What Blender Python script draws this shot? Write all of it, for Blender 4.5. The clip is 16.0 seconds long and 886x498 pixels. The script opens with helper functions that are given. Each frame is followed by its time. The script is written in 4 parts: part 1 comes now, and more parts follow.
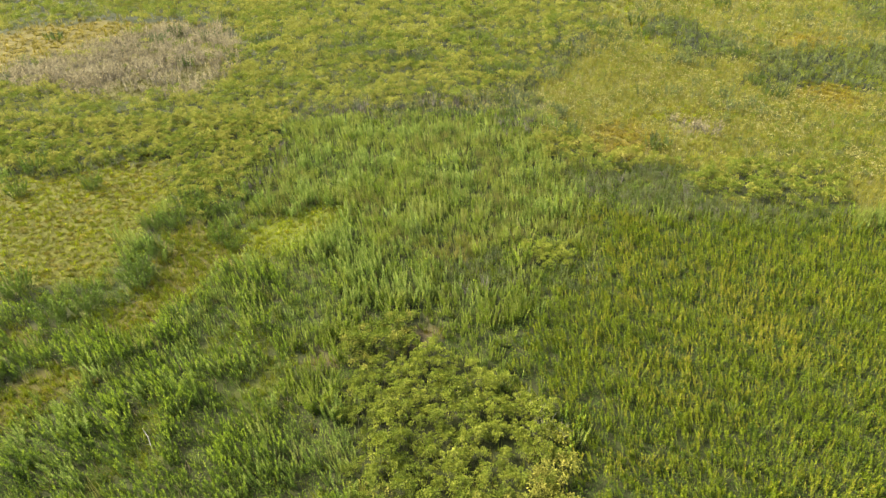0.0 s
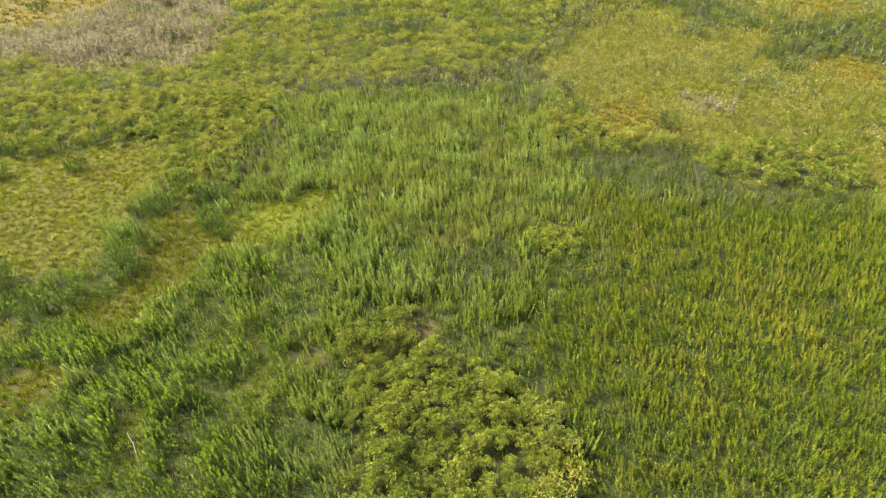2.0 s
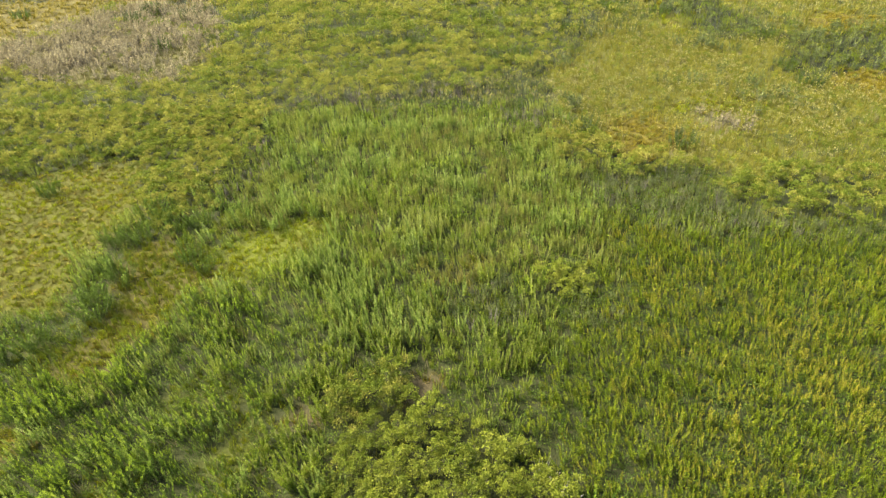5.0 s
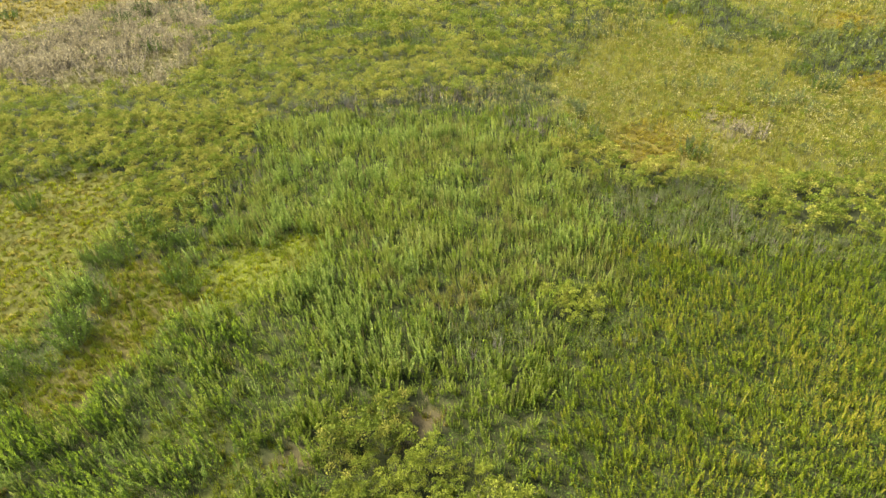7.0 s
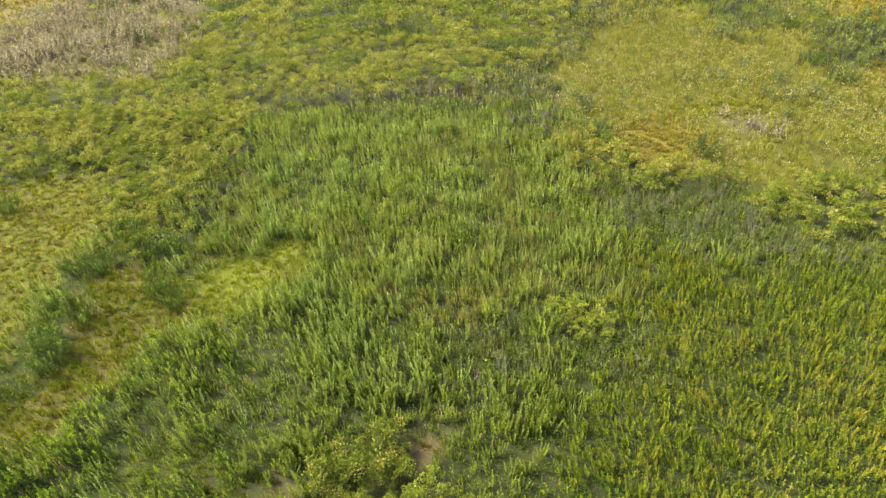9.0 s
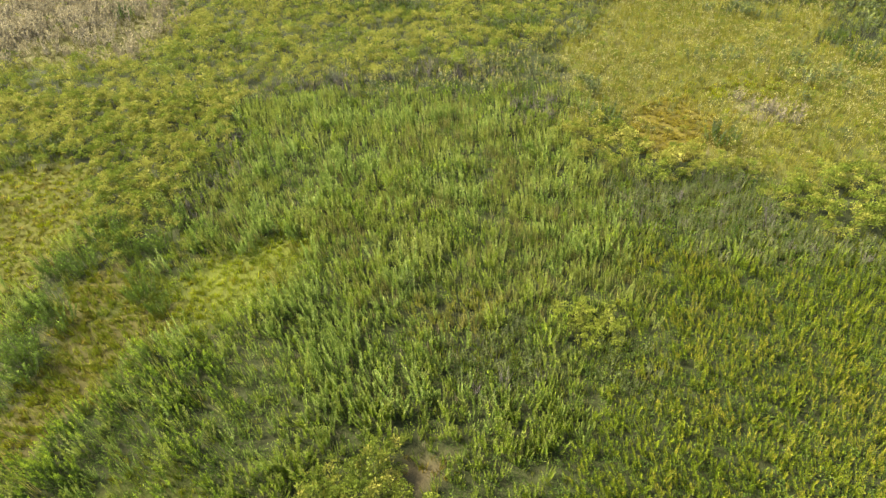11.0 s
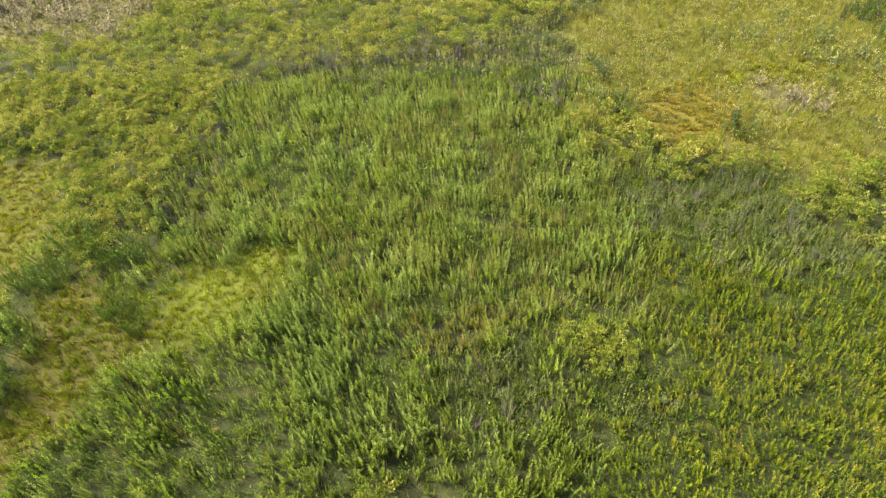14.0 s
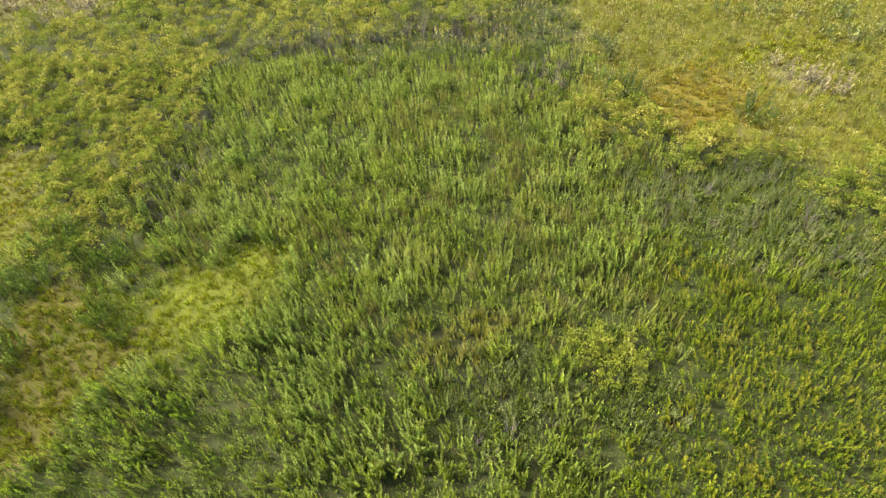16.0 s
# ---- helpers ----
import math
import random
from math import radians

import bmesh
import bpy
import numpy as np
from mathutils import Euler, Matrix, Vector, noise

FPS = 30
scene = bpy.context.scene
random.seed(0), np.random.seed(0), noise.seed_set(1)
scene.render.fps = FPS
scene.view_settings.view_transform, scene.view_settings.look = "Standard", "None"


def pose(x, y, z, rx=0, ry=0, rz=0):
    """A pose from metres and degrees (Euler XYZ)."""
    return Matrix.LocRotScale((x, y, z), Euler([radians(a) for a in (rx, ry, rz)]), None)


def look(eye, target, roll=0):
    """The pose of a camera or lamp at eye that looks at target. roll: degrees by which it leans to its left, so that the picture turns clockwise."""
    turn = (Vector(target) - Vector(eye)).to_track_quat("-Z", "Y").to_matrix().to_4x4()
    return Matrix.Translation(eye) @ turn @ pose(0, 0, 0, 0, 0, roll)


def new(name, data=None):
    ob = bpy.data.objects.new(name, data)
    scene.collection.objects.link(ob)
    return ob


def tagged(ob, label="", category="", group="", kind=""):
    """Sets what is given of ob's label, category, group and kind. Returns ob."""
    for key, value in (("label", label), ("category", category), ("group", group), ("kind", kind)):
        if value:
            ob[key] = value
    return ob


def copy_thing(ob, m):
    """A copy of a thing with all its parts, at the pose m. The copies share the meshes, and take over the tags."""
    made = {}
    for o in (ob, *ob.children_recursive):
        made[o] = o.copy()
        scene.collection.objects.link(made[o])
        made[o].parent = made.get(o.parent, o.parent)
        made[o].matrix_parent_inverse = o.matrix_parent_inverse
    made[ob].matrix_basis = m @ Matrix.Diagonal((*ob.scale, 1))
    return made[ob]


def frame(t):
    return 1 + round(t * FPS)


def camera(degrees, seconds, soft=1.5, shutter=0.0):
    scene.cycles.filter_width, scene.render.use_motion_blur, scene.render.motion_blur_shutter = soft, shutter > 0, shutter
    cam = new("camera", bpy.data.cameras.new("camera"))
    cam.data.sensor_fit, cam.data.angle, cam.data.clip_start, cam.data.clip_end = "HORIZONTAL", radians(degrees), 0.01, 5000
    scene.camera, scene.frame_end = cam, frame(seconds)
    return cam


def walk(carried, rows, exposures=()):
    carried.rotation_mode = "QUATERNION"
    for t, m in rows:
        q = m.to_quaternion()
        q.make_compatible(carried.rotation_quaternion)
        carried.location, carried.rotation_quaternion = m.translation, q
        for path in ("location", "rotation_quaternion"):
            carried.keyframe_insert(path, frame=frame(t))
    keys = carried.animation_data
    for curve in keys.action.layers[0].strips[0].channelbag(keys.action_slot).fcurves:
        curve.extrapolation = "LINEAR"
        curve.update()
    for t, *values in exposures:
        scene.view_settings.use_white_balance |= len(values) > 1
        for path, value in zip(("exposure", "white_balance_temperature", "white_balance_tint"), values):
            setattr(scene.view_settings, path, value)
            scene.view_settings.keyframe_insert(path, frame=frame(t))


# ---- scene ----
cam = camera(73.7, 16.0, soft=1.35)
PATH = [
    (0, (0.968, -8.876, 32.76), (0.893, -7.24, 31.612), -2.0),
    (0.5, (0.927, -8.155, 32.68), (0.851, -6.543, 31.499), -2.0),
    (1, (0.897, -7.461, 32.65), (0.822, -5.873, 31.437), -2.1),
    (1.5, (0.866, -6.668, 32.517), (0.791, -5.089, 31.292), -2.1),
    (2, (0.782, -5.764, 32.498), (0.708, -4.187, 31.27), -2.1),
    (2.5, (0.753, -4.927, 32.388), (0.678, -3.348, 31.162), -2.1),
    (3, (0.72, -4.046, 32.265), (0.646, -2.466, 31.041), -2.1),
    (3.5, (0.69, -3.18, 32.214), (0.616, -1.599, 30.992), -2.1),
    (4, (0.623, -2.313, 32.091), (0.55, -0.729, 30.872), -2.1),
    (6.5, (0.381, 2.069, 31.795), (0.312, 3.651, 30.574), -2.1),
    (7, (0.314, 2.953, 31.732), (0.246, 4.528, 30.502), -2.1),
    (7.5, (0.278, 3.838, 31.69), (0.211, 5.405, 30.449), -2.1),
    (8, (0.273, 4.687, 31.599), (0.205, 6.247, 30.348), -2.2),
    (8.5, (0.31, 5.561, 31.524), (0.241, 7.112, 30.264), -2.2),
    (9, (0.239, 6.434, 31.501), (0.172, 7.976, 30.229), -2.2),
    (11.5, (0.286, 10.629, 31.292), (0.214, 12.092, 29.93), -2.6),
    (12, (0.29, 11.387, 31.291), (0.218, 12.831, 29.909), -2.7),
    (12.5, (0.28, 12.112, 31.25), (0.209, 13.536, 29.847), -2.7),
    (13, (0.325, 12.92, 31.308), (0.253, 14.322, 29.883), -2.8),
    (13.5, (0.396, 13.724, 31.344), (0.321, 15.121, 29.914), -2.9),
    (14, (0.445, 14.554, 31.378), (0.368, 15.952, 29.95), -3.0),
    (14.5, (0.471, 15.349, 31.43), (0.394, 16.739, 29.994), -3.1),
    (15, (0.497, 16.127, 31.42), (0.418, 17.488, 29.957), -3.2),
    (15.5, (0.417, 16.919, 31.426), (0.341, 18.248, 29.932), -3.3),
    (16, (0.411, 17.728, 31.435), (0.335, 19.042, 29.929), -3.4),
]
walk(cam, [(t, look(eye, target, roll)) for t, eye, target, roll in PATH], [(0, 3.1), (16, 3.1)])
# ---- sky and sun ----
SUN_HEIGHT, SUN_TURN = 46.0, 165.0
world = bpy.data.worlds.new("sky")
scene.world = world
world.use_nodes = True
wt = world.node_tree
sky = wt.nodes.new("ShaderNodeTexSky")
sky.sky_type, sky.sun_disc = "NISHITA", False
sky.sun_elevation, sky.sun_rotation = radians(SUN_HEIGHT), radians(90 - SUN_TURN)
sky.dust_density = 4.0
wt.links.new(sky.outputs[0], wt.nodes["Background"].inputs[0])
wt.nodes["Background"].inputs[1].default_value = 0.1
sun_data = bpy.data.lights.new("sun", "SUN")
sun_data.energy, sun_data.angle, sun_data.color = 3.4, radians(14), (1.0, 0.92, 0.78)
sun = new("sun", sun_data)
away = Vector((math.cos(radians(SUN_TURN)) * math.cos(radians(SUN_HEIGHT)),
               math.sin(radians(SUN_TURN)) * math.cos(radians(SUN_HEIGHT)), math.sin(radians(SUN_HEIGHT))))
sun.matrix_world = look(away * 60, (0, 0, 0))


# ---- materials ----
def leaf_material(name, tones, through_light=0.4, rough=0.7, patch=0.22, swing=0.3, grain=3.2, single=0.25, depth=0.16):
    """Foliage: a tone for each leaf out of the list of (position, colour), set by its plant and drifting over patches of ground."""
    mat = bpy.data.materials.new(name)
    mat.use_nodes = True
    t = mat.node_tree
    n, k = t.nodes, t.links
    out, bsdf = n["Material Output"], n["Principled BSDF"]
    geo = n.new("ShaderNodeNewGeometry")
    wide = n.new("ShaderNodeTexNoise")
    wide.inputs["Scale"].default_value, wide.inputs["Detail"].default_value = patch, 3.0
    k.new(geo.outputs["Position"], wide.inputs["Vector"])
    fine = n.new("ShaderNodeTexNoise")
    fine.inputs["Scale"].default_value, fine.inputs["Detail"].default_value = grain, 1.5
    flat = n.new("ShaderNodeVectorMath")
    flat.operation = "MULTIPLY"
    flat.inputs[1].default_value = (1, 1, 0.2)
    k.new(geo.outputs["Position"], flat.inputs[0])
    k.new(flat.outputs[0], fine.inputs["Vector"])
    # leaf tone = chance per leaf, pulled by the patch it grows in
    pull = n.new("ShaderNodeMath")
    pull.operation = "MULTIPLY_ADD"
    k.new(wide.outputs["Fac"], pull.inputs[0])
    pull.inputs[1].default_value, pull.inputs[2].default_value = swing * 2.4, -swing * 1.2
    add = n.new("ShaderNodeMath")
    add.operation = "ADD"
    add.use_clamp = True
    lone = n.new("ShaderNodeMath")
    lone.operation = "MULTIPLY_ADD"
    k.new(geo.outputs["Random Per Island"], lone.inputs[0])
    lone.inputs[1].default_value, lone.inputs[2].default_value = single, 0.5 - 0.5 * single
    plant = n.new("ShaderNodeAttribute")
    plant.attribute_name = "tone"
    own = n.new("ShaderNodeMath")
    own.operation = "ADD"
    k.new(lone.outputs[0], own.inputs[0])
    k.new(plant.outputs["Fac"], own.inputs[1])
    k.new(own.outputs[0], add.inputs[0])
    k.new(pull.outputs[0], add.inputs[1])
    ramp = n.new("ShaderNodeValToRGB")
    el = ramp.color_ramp.elements
    el[0].position, el[0].color = tones[0][0], (*tones[0][1], 1)
    el[1].position, el[1].color = tones[-1][0], (*tones[-1][1], 1)
    for pos, col in tones[1:-1]:
        e = el.new(pos)
        e.color = (*col, 1)
    k.new(add.outputs[0], ramp.inputs[0])
    val = n.new("ShaderNodeMapRange")
    val.inputs["From Min"].default_value, val.inputs["From Max"].default_value = 0.33, 0.67
    val.inputs["To Min"].default_value, val.inputs["To Max"].default_value = 1 - depth, 1 + depth
    k.new(fine.outputs["Fac"], val.inputs["Value"])
    hsv = n.new("ShaderNodeHueSaturation")
    k.new(ramp.outputs[0], hsv.inputs["Color"])
    k.new(val.outputs[0], hsv.inputs["Value"])
    k.new(hsv.outputs[0], bsdf.inputs["Base Color"])
    bsdf.inputs["Roughness"].default_value = rough
    bsdf.inputs["Specular IOR Level"].default_value = 0.08
    tr = n.new("ShaderNodeBsdfTranslucent")
    k.new(hsv.outputs[0], tr.inputs["Color"])
    mix = n.new("ShaderNodeMixShader")
    mix.inputs[0].default_value = through_light
    k.new(bsdf.outputs[0], mix.inputs[1])
    k.new(tr.outputs[0], mix.inputs[2])
    k.new(mix.outputs[0], out.inputs["Surface"])
    return mat


def bark_material(name, dark, light):
    mat = bpy.data.materials.new(name)
    mat.use_nodes = True
    n, k = mat.node_tree.nodes, mat.node_tree.links
    tex = n.new("ShaderNodeTexNoise")
    tex.inputs["Scale"].default_value, tex.inputs["Detail"].default_value = 14.0, 5.0
    geo = n.new("ShaderNodeNewGeometry")
    k.new(geo.outputs["Position"], tex.inputs["Vector"])
    ramp = n.new("ShaderNodeValToRGB")
    ramp.color_ramp.elements[0].position, ramp.color_ramp.elements[0].color = 0.3, (*dark, 1)
    ramp.color_ramp.elements[1].position, ramp.color_ramp.elements[1].color = 0.7, (*light, 1)
    k.new(tex.outputs["Fac"], ramp.inputs[0])
    k.new(ramp.outputs[0], n["Principled BSDF"].inputs["Base Color"])
    n["Principled BSDF"].inputs["Roughness"].default_value = 0.85
    bump = n.new("ShaderNodeBump")
    bump.inputs["Strength"].default_value = 0.5
    k.new(tex.outputs["Fac"], bump.inputs["Height"])
    k.new(bump.outputs[0], n["Principled BSDF"].inputs["Normal"])
    return mat


def ground_material():
    """Turf and litter: the cover colour of each plot, with shade under tall plants put into it, broken up by soil, moss
    and dead leaves.
    """
    mat = bpy.data.materials.new("meadow_ground")
    mat.use_nodes = True
    n, k = mat.node_tree.nodes, mat.node_tree.links
    bsdf = n["Principled BSDF"]
    att = n.new("ShaderNodeAttribute")
    att.attribute_name = "cover"
    geo = n.new("ShaderNodeNewGeometry")
    tex = []
    for scale, detail in ((0.35, 4.0), (2.6, 6.0), (13.0, 5.0)):
        x = n.new("ShaderNodeTexNoise")
        x.inputs["Scale"].default_value, x.inputs["Detail"].default_value = scale, detail
        k.new(geo.outputs["Position"], x.inputs["Vector"])
        tex.append(x)
    soil = n.new("ShaderNodeMix")
    soil.data_type = "RGBA"
    cut = n.new("ShaderNodeMapRange")
    cut.inputs["From Min"].default_value, cut.inputs["From Max"].default_value = 0.48, 0.66
    cut.inputs["To Max"].default_value = 0.25
    k.new(tex[1].outputs["Fac"], cut.inputs["Value"])
    k.new(cut.outputs[0], soil.inputs["Factor"])
    k.new(att.outputs["Color"], soil.inputs["A"])
    soil.inputs["B"].default_value = (0.022, 0.018, 0.009, 1)
    val = n.new("ShaderNodeMapRange")
    val.inputs["From Min"].default_value, val.inputs["From Max"].default_value = 0.3, 0.7
    val.inputs["To Min"].default_value, val.inputs["To Max"].default_value = 0.65, 1.35
    k.new(tex[2].outputs["Fac"], val.inputs["Value"])
    val2 = n.new("ShaderNodeMapRange")
    val2.inputs["From Min"].default_value, val2.inputs["From Max"].default_value = 0.3, 0.7
    val2.inputs["To Min"].default_value, val2.inputs["To Max"].default_value = 0.8, 1.2
    k.new(tex[0].outputs["Fac"], val2.inputs["Value"])
    both = n.new("ShaderNodeMath")
    both.operation = "MULTIPLY"
    k.new(val.outputs[0], both.inputs[0])
    k.new(val2.outputs[0], both.inputs[1])
    hsv = n.new("ShaderNodeHueSaturation")
    k.new(soil.outputs["Result"], hsv.inputs["Color"])
    k.new(both.outputs[0], hsv.inputs["Value"])
    k.new(hsv.outputs[0], bsdf.inputs["Base Color"])
    bsdf.inputs["Roughness"].default_value = 0.95
    bsdf.inputs["Specular IOR Level"].default_value = 0.1
    bump = n.new("ShaderNodeBump")
    bump.inputs["Strength"].default_value, bump.inputs["Distance"].default_value = 0.45, 0.08
    k.new(tex[2].outputs["Fac"], bump.inputs["Height"])
    k.new(bump.outputs[0], bsdf.inputs["Normal"])
    return mat


GROUND = ground_material()
WILLOW = leaf_material("willow_leaf", [(0.0, (0.058, 0.09, 0.0058)), (0.4, (0.099, 0.141, 0.00893)), (0.75, (0.142, 0.182, 0.0134)), (1.0, (0.186, 0.225, 0.023))])
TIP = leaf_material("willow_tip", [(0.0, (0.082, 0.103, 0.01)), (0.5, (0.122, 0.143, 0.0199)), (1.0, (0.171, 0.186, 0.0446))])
SILVER = leaf_material("silver_willow_leaf", [(0.0, (0.0495, 0.0795, 0.00835)), (0.45, (0.0825, 0.123, 0.0151)), (0.8, (0.119, 0.165, 0.0245)), (1.0, (0.171, 0.23, 0.0468))])
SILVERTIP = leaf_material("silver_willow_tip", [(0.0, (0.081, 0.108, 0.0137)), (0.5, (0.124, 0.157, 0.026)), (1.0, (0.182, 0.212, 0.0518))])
LIME = leaf_material("lime_shrub_leaf", [(0.0, (0.107, 0.111, 0.0146)), (0.35, (0.13, 0.131, 0.0177)), (0.75, (0.154, 0.15, 0.0231)), (1.0, (0.184, 0.169, 0.0322))], patch=0.35, swing=0.45, through_light=0.4, grain=1.7, single=0.2, depth=0.2)
YOUNGLIME = leaf_material("young_lime_shrub_leaf", [(0.0, (0.092, 0.109, 0.0102)), (0.35, (0.111, 0.13, 0.0123)), (0.75, (0.132, 0.148, 0.0161)), (1.0, (0.157, 0.167, 0.0223))], patch=0.35, swing=0.45, through_light=0.4, grain=1.7, single=0.2, depth=0.2)
LIMEGREEN = leaf_material("green_shrub_leaf", [(0.0, (0.0555, 0.075, 0.00666)), (0.35, (0.072, 0.093, 0.00875)), (0.75, (0.0915, 0.111, 0.0117)), (1.0, (0.119, 0.133, 0.017))], patch=0.35, swing=0.45, through_light=0.4, grain=1.7, single=0.2, depth=0.2)
DEEP = leaf_material("deep_willow_leaf", [(0.0, (0.0228, 0.0418, 0.00421)), (0.5, (0.0408, 0.0655, 0.00673)), (0.85, (0.06, 0.0905, 0.0118)), (1.0, (0.102, 0.129, 0.0232))])
DARK = leaf_material("dark_willow_leaf", [(0.0, (0.0305, 0.0404, 0.0125)), (0.5, (0.051, 0.064, 0.0208)), (0.85, (0.074, 0.0855, 0.0354)), (1.0, (0.107, 0.114, 0.068))])
FIELD = leaf_material("field_herb_leaf", [(0.0, (0.0382, 0.0605, 0.00187)), (0.4, (0.0695, 0.099, 0.00293)), (0.75, (0.108, 0.132, 0.00403)), (1.0, (0.16, 0.167, 0.00587))], swing=0.5)
FIELDTIP = leaf_material("field_herb_tip", [(0.0, (0.0605, 0.0855, 0.0028)), (0.45, (0.091, 0.114, 0.00472)), (0.8, (0.125, 0.14, 0.00752)), (1.0, (0.153, 0.152, 0.0129))], swing=0.5)
GOLD = leaf_material("yellowed_leaf", [(0.0, (0.076, 0.088, 0.00544)), (0.5, (0.12, 0.117, 0.00817)), (1.0, (0.168, 0.146, 0.0153))])
SAGE = leaf_material("grey_herb_leaf", [(0.0, (0.0256, 0.0351, 0.00644)), (0.5, (0.0565, 0.07, 0.0129)), (1.0, (0.118, 0.13, 0.0323))], through_light=0.15)
GRASS = leaf_material("green_grass", [(0.0, (0.0365, 0.0555, 0.00407)), (0.5, (0.0795, 0.097, 0.00608)), (1.0, (0.135, 0.136, 0.0127))])
LAWN = leaf_material("bright_grass", [(0.0, (0.0638, 0.0931, 0.00107)), (0.5, (0.123, 0.146, 0.00161)), (1.0, (0.191, 0.193, 0.00373))], grain=1.3, single=0.5, depth=0.18)
DRY = leaf_material("dry_grass", [(0.0, (0.0505, 0.0418, 0.00237)), (0.45, (0.0835, 0.069, 0.00432)), (1.0, (0.126, 0.1, 0.0086))], grain=1.3, single=0.5)
MEADOW = leaf_material("meadow_grass", [(0.0, (0.062, 0.067, 0.00666)), (0.5, (0.118, 0.115, 0.0134)), (1.0, (0.184, 0.166, 0.0281))], grain=1.3, single=0.5, depth=0.18)
LEA = leaf_material("tussock_grass", [(0.0, (0.0376, 0.0362, 0.00099)), (0.5, (0.0461, 0.0439, 0.00119)), (1.0, (0.057, 0.0525, 0.00174))], swing=0.5, grain=1.3, single=0.5, depth=0.18)
STRAW = leaf_material("pale_plume", [(0.0, (0.075, 0.063, 0.029)), (0.5, (0.14, 0.119, 0.06)), (1.0, (0.215, 0.183, 0.098))], patch=0.4, swing=0.5)
DUSK = leaf_material("grey_plume_leaf", [(0.0, (0.05, 0.045, 0.027)), (0.5, (0.095, 0.082, 0.051)), (1.0, (0.16, 0.138, 0.086))])
PLUME = leaf_material("plume_grass_blade", [(0.0, (0.072, 0.0755, 0.0129)), (0.5, (0.118, 0.111, 0.0259)), (1.0, (0.182, 0.16, 0.0479))])
SEED = leaf_material("pale_seed_head", [(0.0, (0.155, 0.147, 0.044)), (0.5, (0.215, 0.198, 0.07)), (1.0, (0.28, 0.255, 0.11))], swing=0.1)
STEM = bark_material("green_brown_stem", (0.03, 0.03, 0.01), (0.07, 0.065, 0.025))
GREYSTEM = bark_material("grey_brown_stem", (0.045, 0.036, 0.026), (0.11, 0.09, 0.068))
DEADWOOD = bark_material("grey_dead_wood", (0.09, 0.08, 0.065), (0.2, 0.18, 0.15))


# ---- the plan: which plants grow where ----
def value_noise(x, y, cell, seed):
    """Smooth noise in 0..1 over the plan, cell metres between its knots."""
    x, y = np.asarray(x) / cell, np.asarray(y) / cell
    i, j = np.floor(x).astype(np.int64), np.floor(y).astype(np.int64)
    u, v = x - i, y - j
    u, v = u * u * (3 - 2 * u), v * v * (3 - 2 * v)

    def knot(a, b):
        h = (a * 374761393 + b * 668265263 + seed * 974634777) & 0xFFFFFFFF
        h = ((h ^ (h >> 13)) * 1274126177) & 0xFFFFFFFF
        return ((h ^ (h >> 16)) & 0xFFFF) / 65535.0
    return (knot(i, j) * (1 - u) + knot(i + 1, j) * u) * (1 - v) + (knot(i, j + 1) * (1 - u) + knot(i + 1, j + 1) * u) * v


def wobble(x, y, amount=1.1):
    """The plan's points shifted a little, so that borders between plots run unevenly."""
    a = amount * (0.6 + 0.012 * np.clip(y, 0, 120))
    b = 2.2 * np.clip((y - 55) / 20, 0, 1)
    x, y = x + b * (value_noise(x, y, 8.0, 15) - 0.5) * 2, y + b * (value_noise(x, y, 8.0, 16) - 0.5) * 2
    return (x + a * (value_noise(x, y, 3.1, 11) - 0.5) * 2 + 0.5 * a * (value_noise(x, y, 0.9, 12) - 0.5) * 2,
            y + a * (value_noise(x, y, 3.1, 13) - 0.5) * 2 + 0.5 * a * (value_noise(x, y, 0.9, 14) - 0.5) * 2)


def inside(poly, x, y):
    r = np.zeros(x.shape, bool)
    for (x0, y0), (x1, y1) in zip(poly, poly[1:] + poly[:1]):
        if y0 != y1:
            r ^= ((y0 > y) != (y1 > y)) & (x < (x1 - x0) * (y - y0) / (y1 - y0) + x0)
    return r


def oval(x, y, cx, cy, rx, ry):
    return ((x - cx) / rx) ** 2 + ((y - cy) / ry) ** 2 < 1


# kinds of plot
(P_WILLOW, P_FIELD, P_FLOWER, P_LIME, P_FARBUSH, P_GREY, P_DRY, P_PALE, P_MEADOW, P_SAGE, P_DARK, P_LAWN,
 P_PATH, P_BARE, P_GOLD, P_TWIGS, P_LUSH, P_OPEN) = range(18)

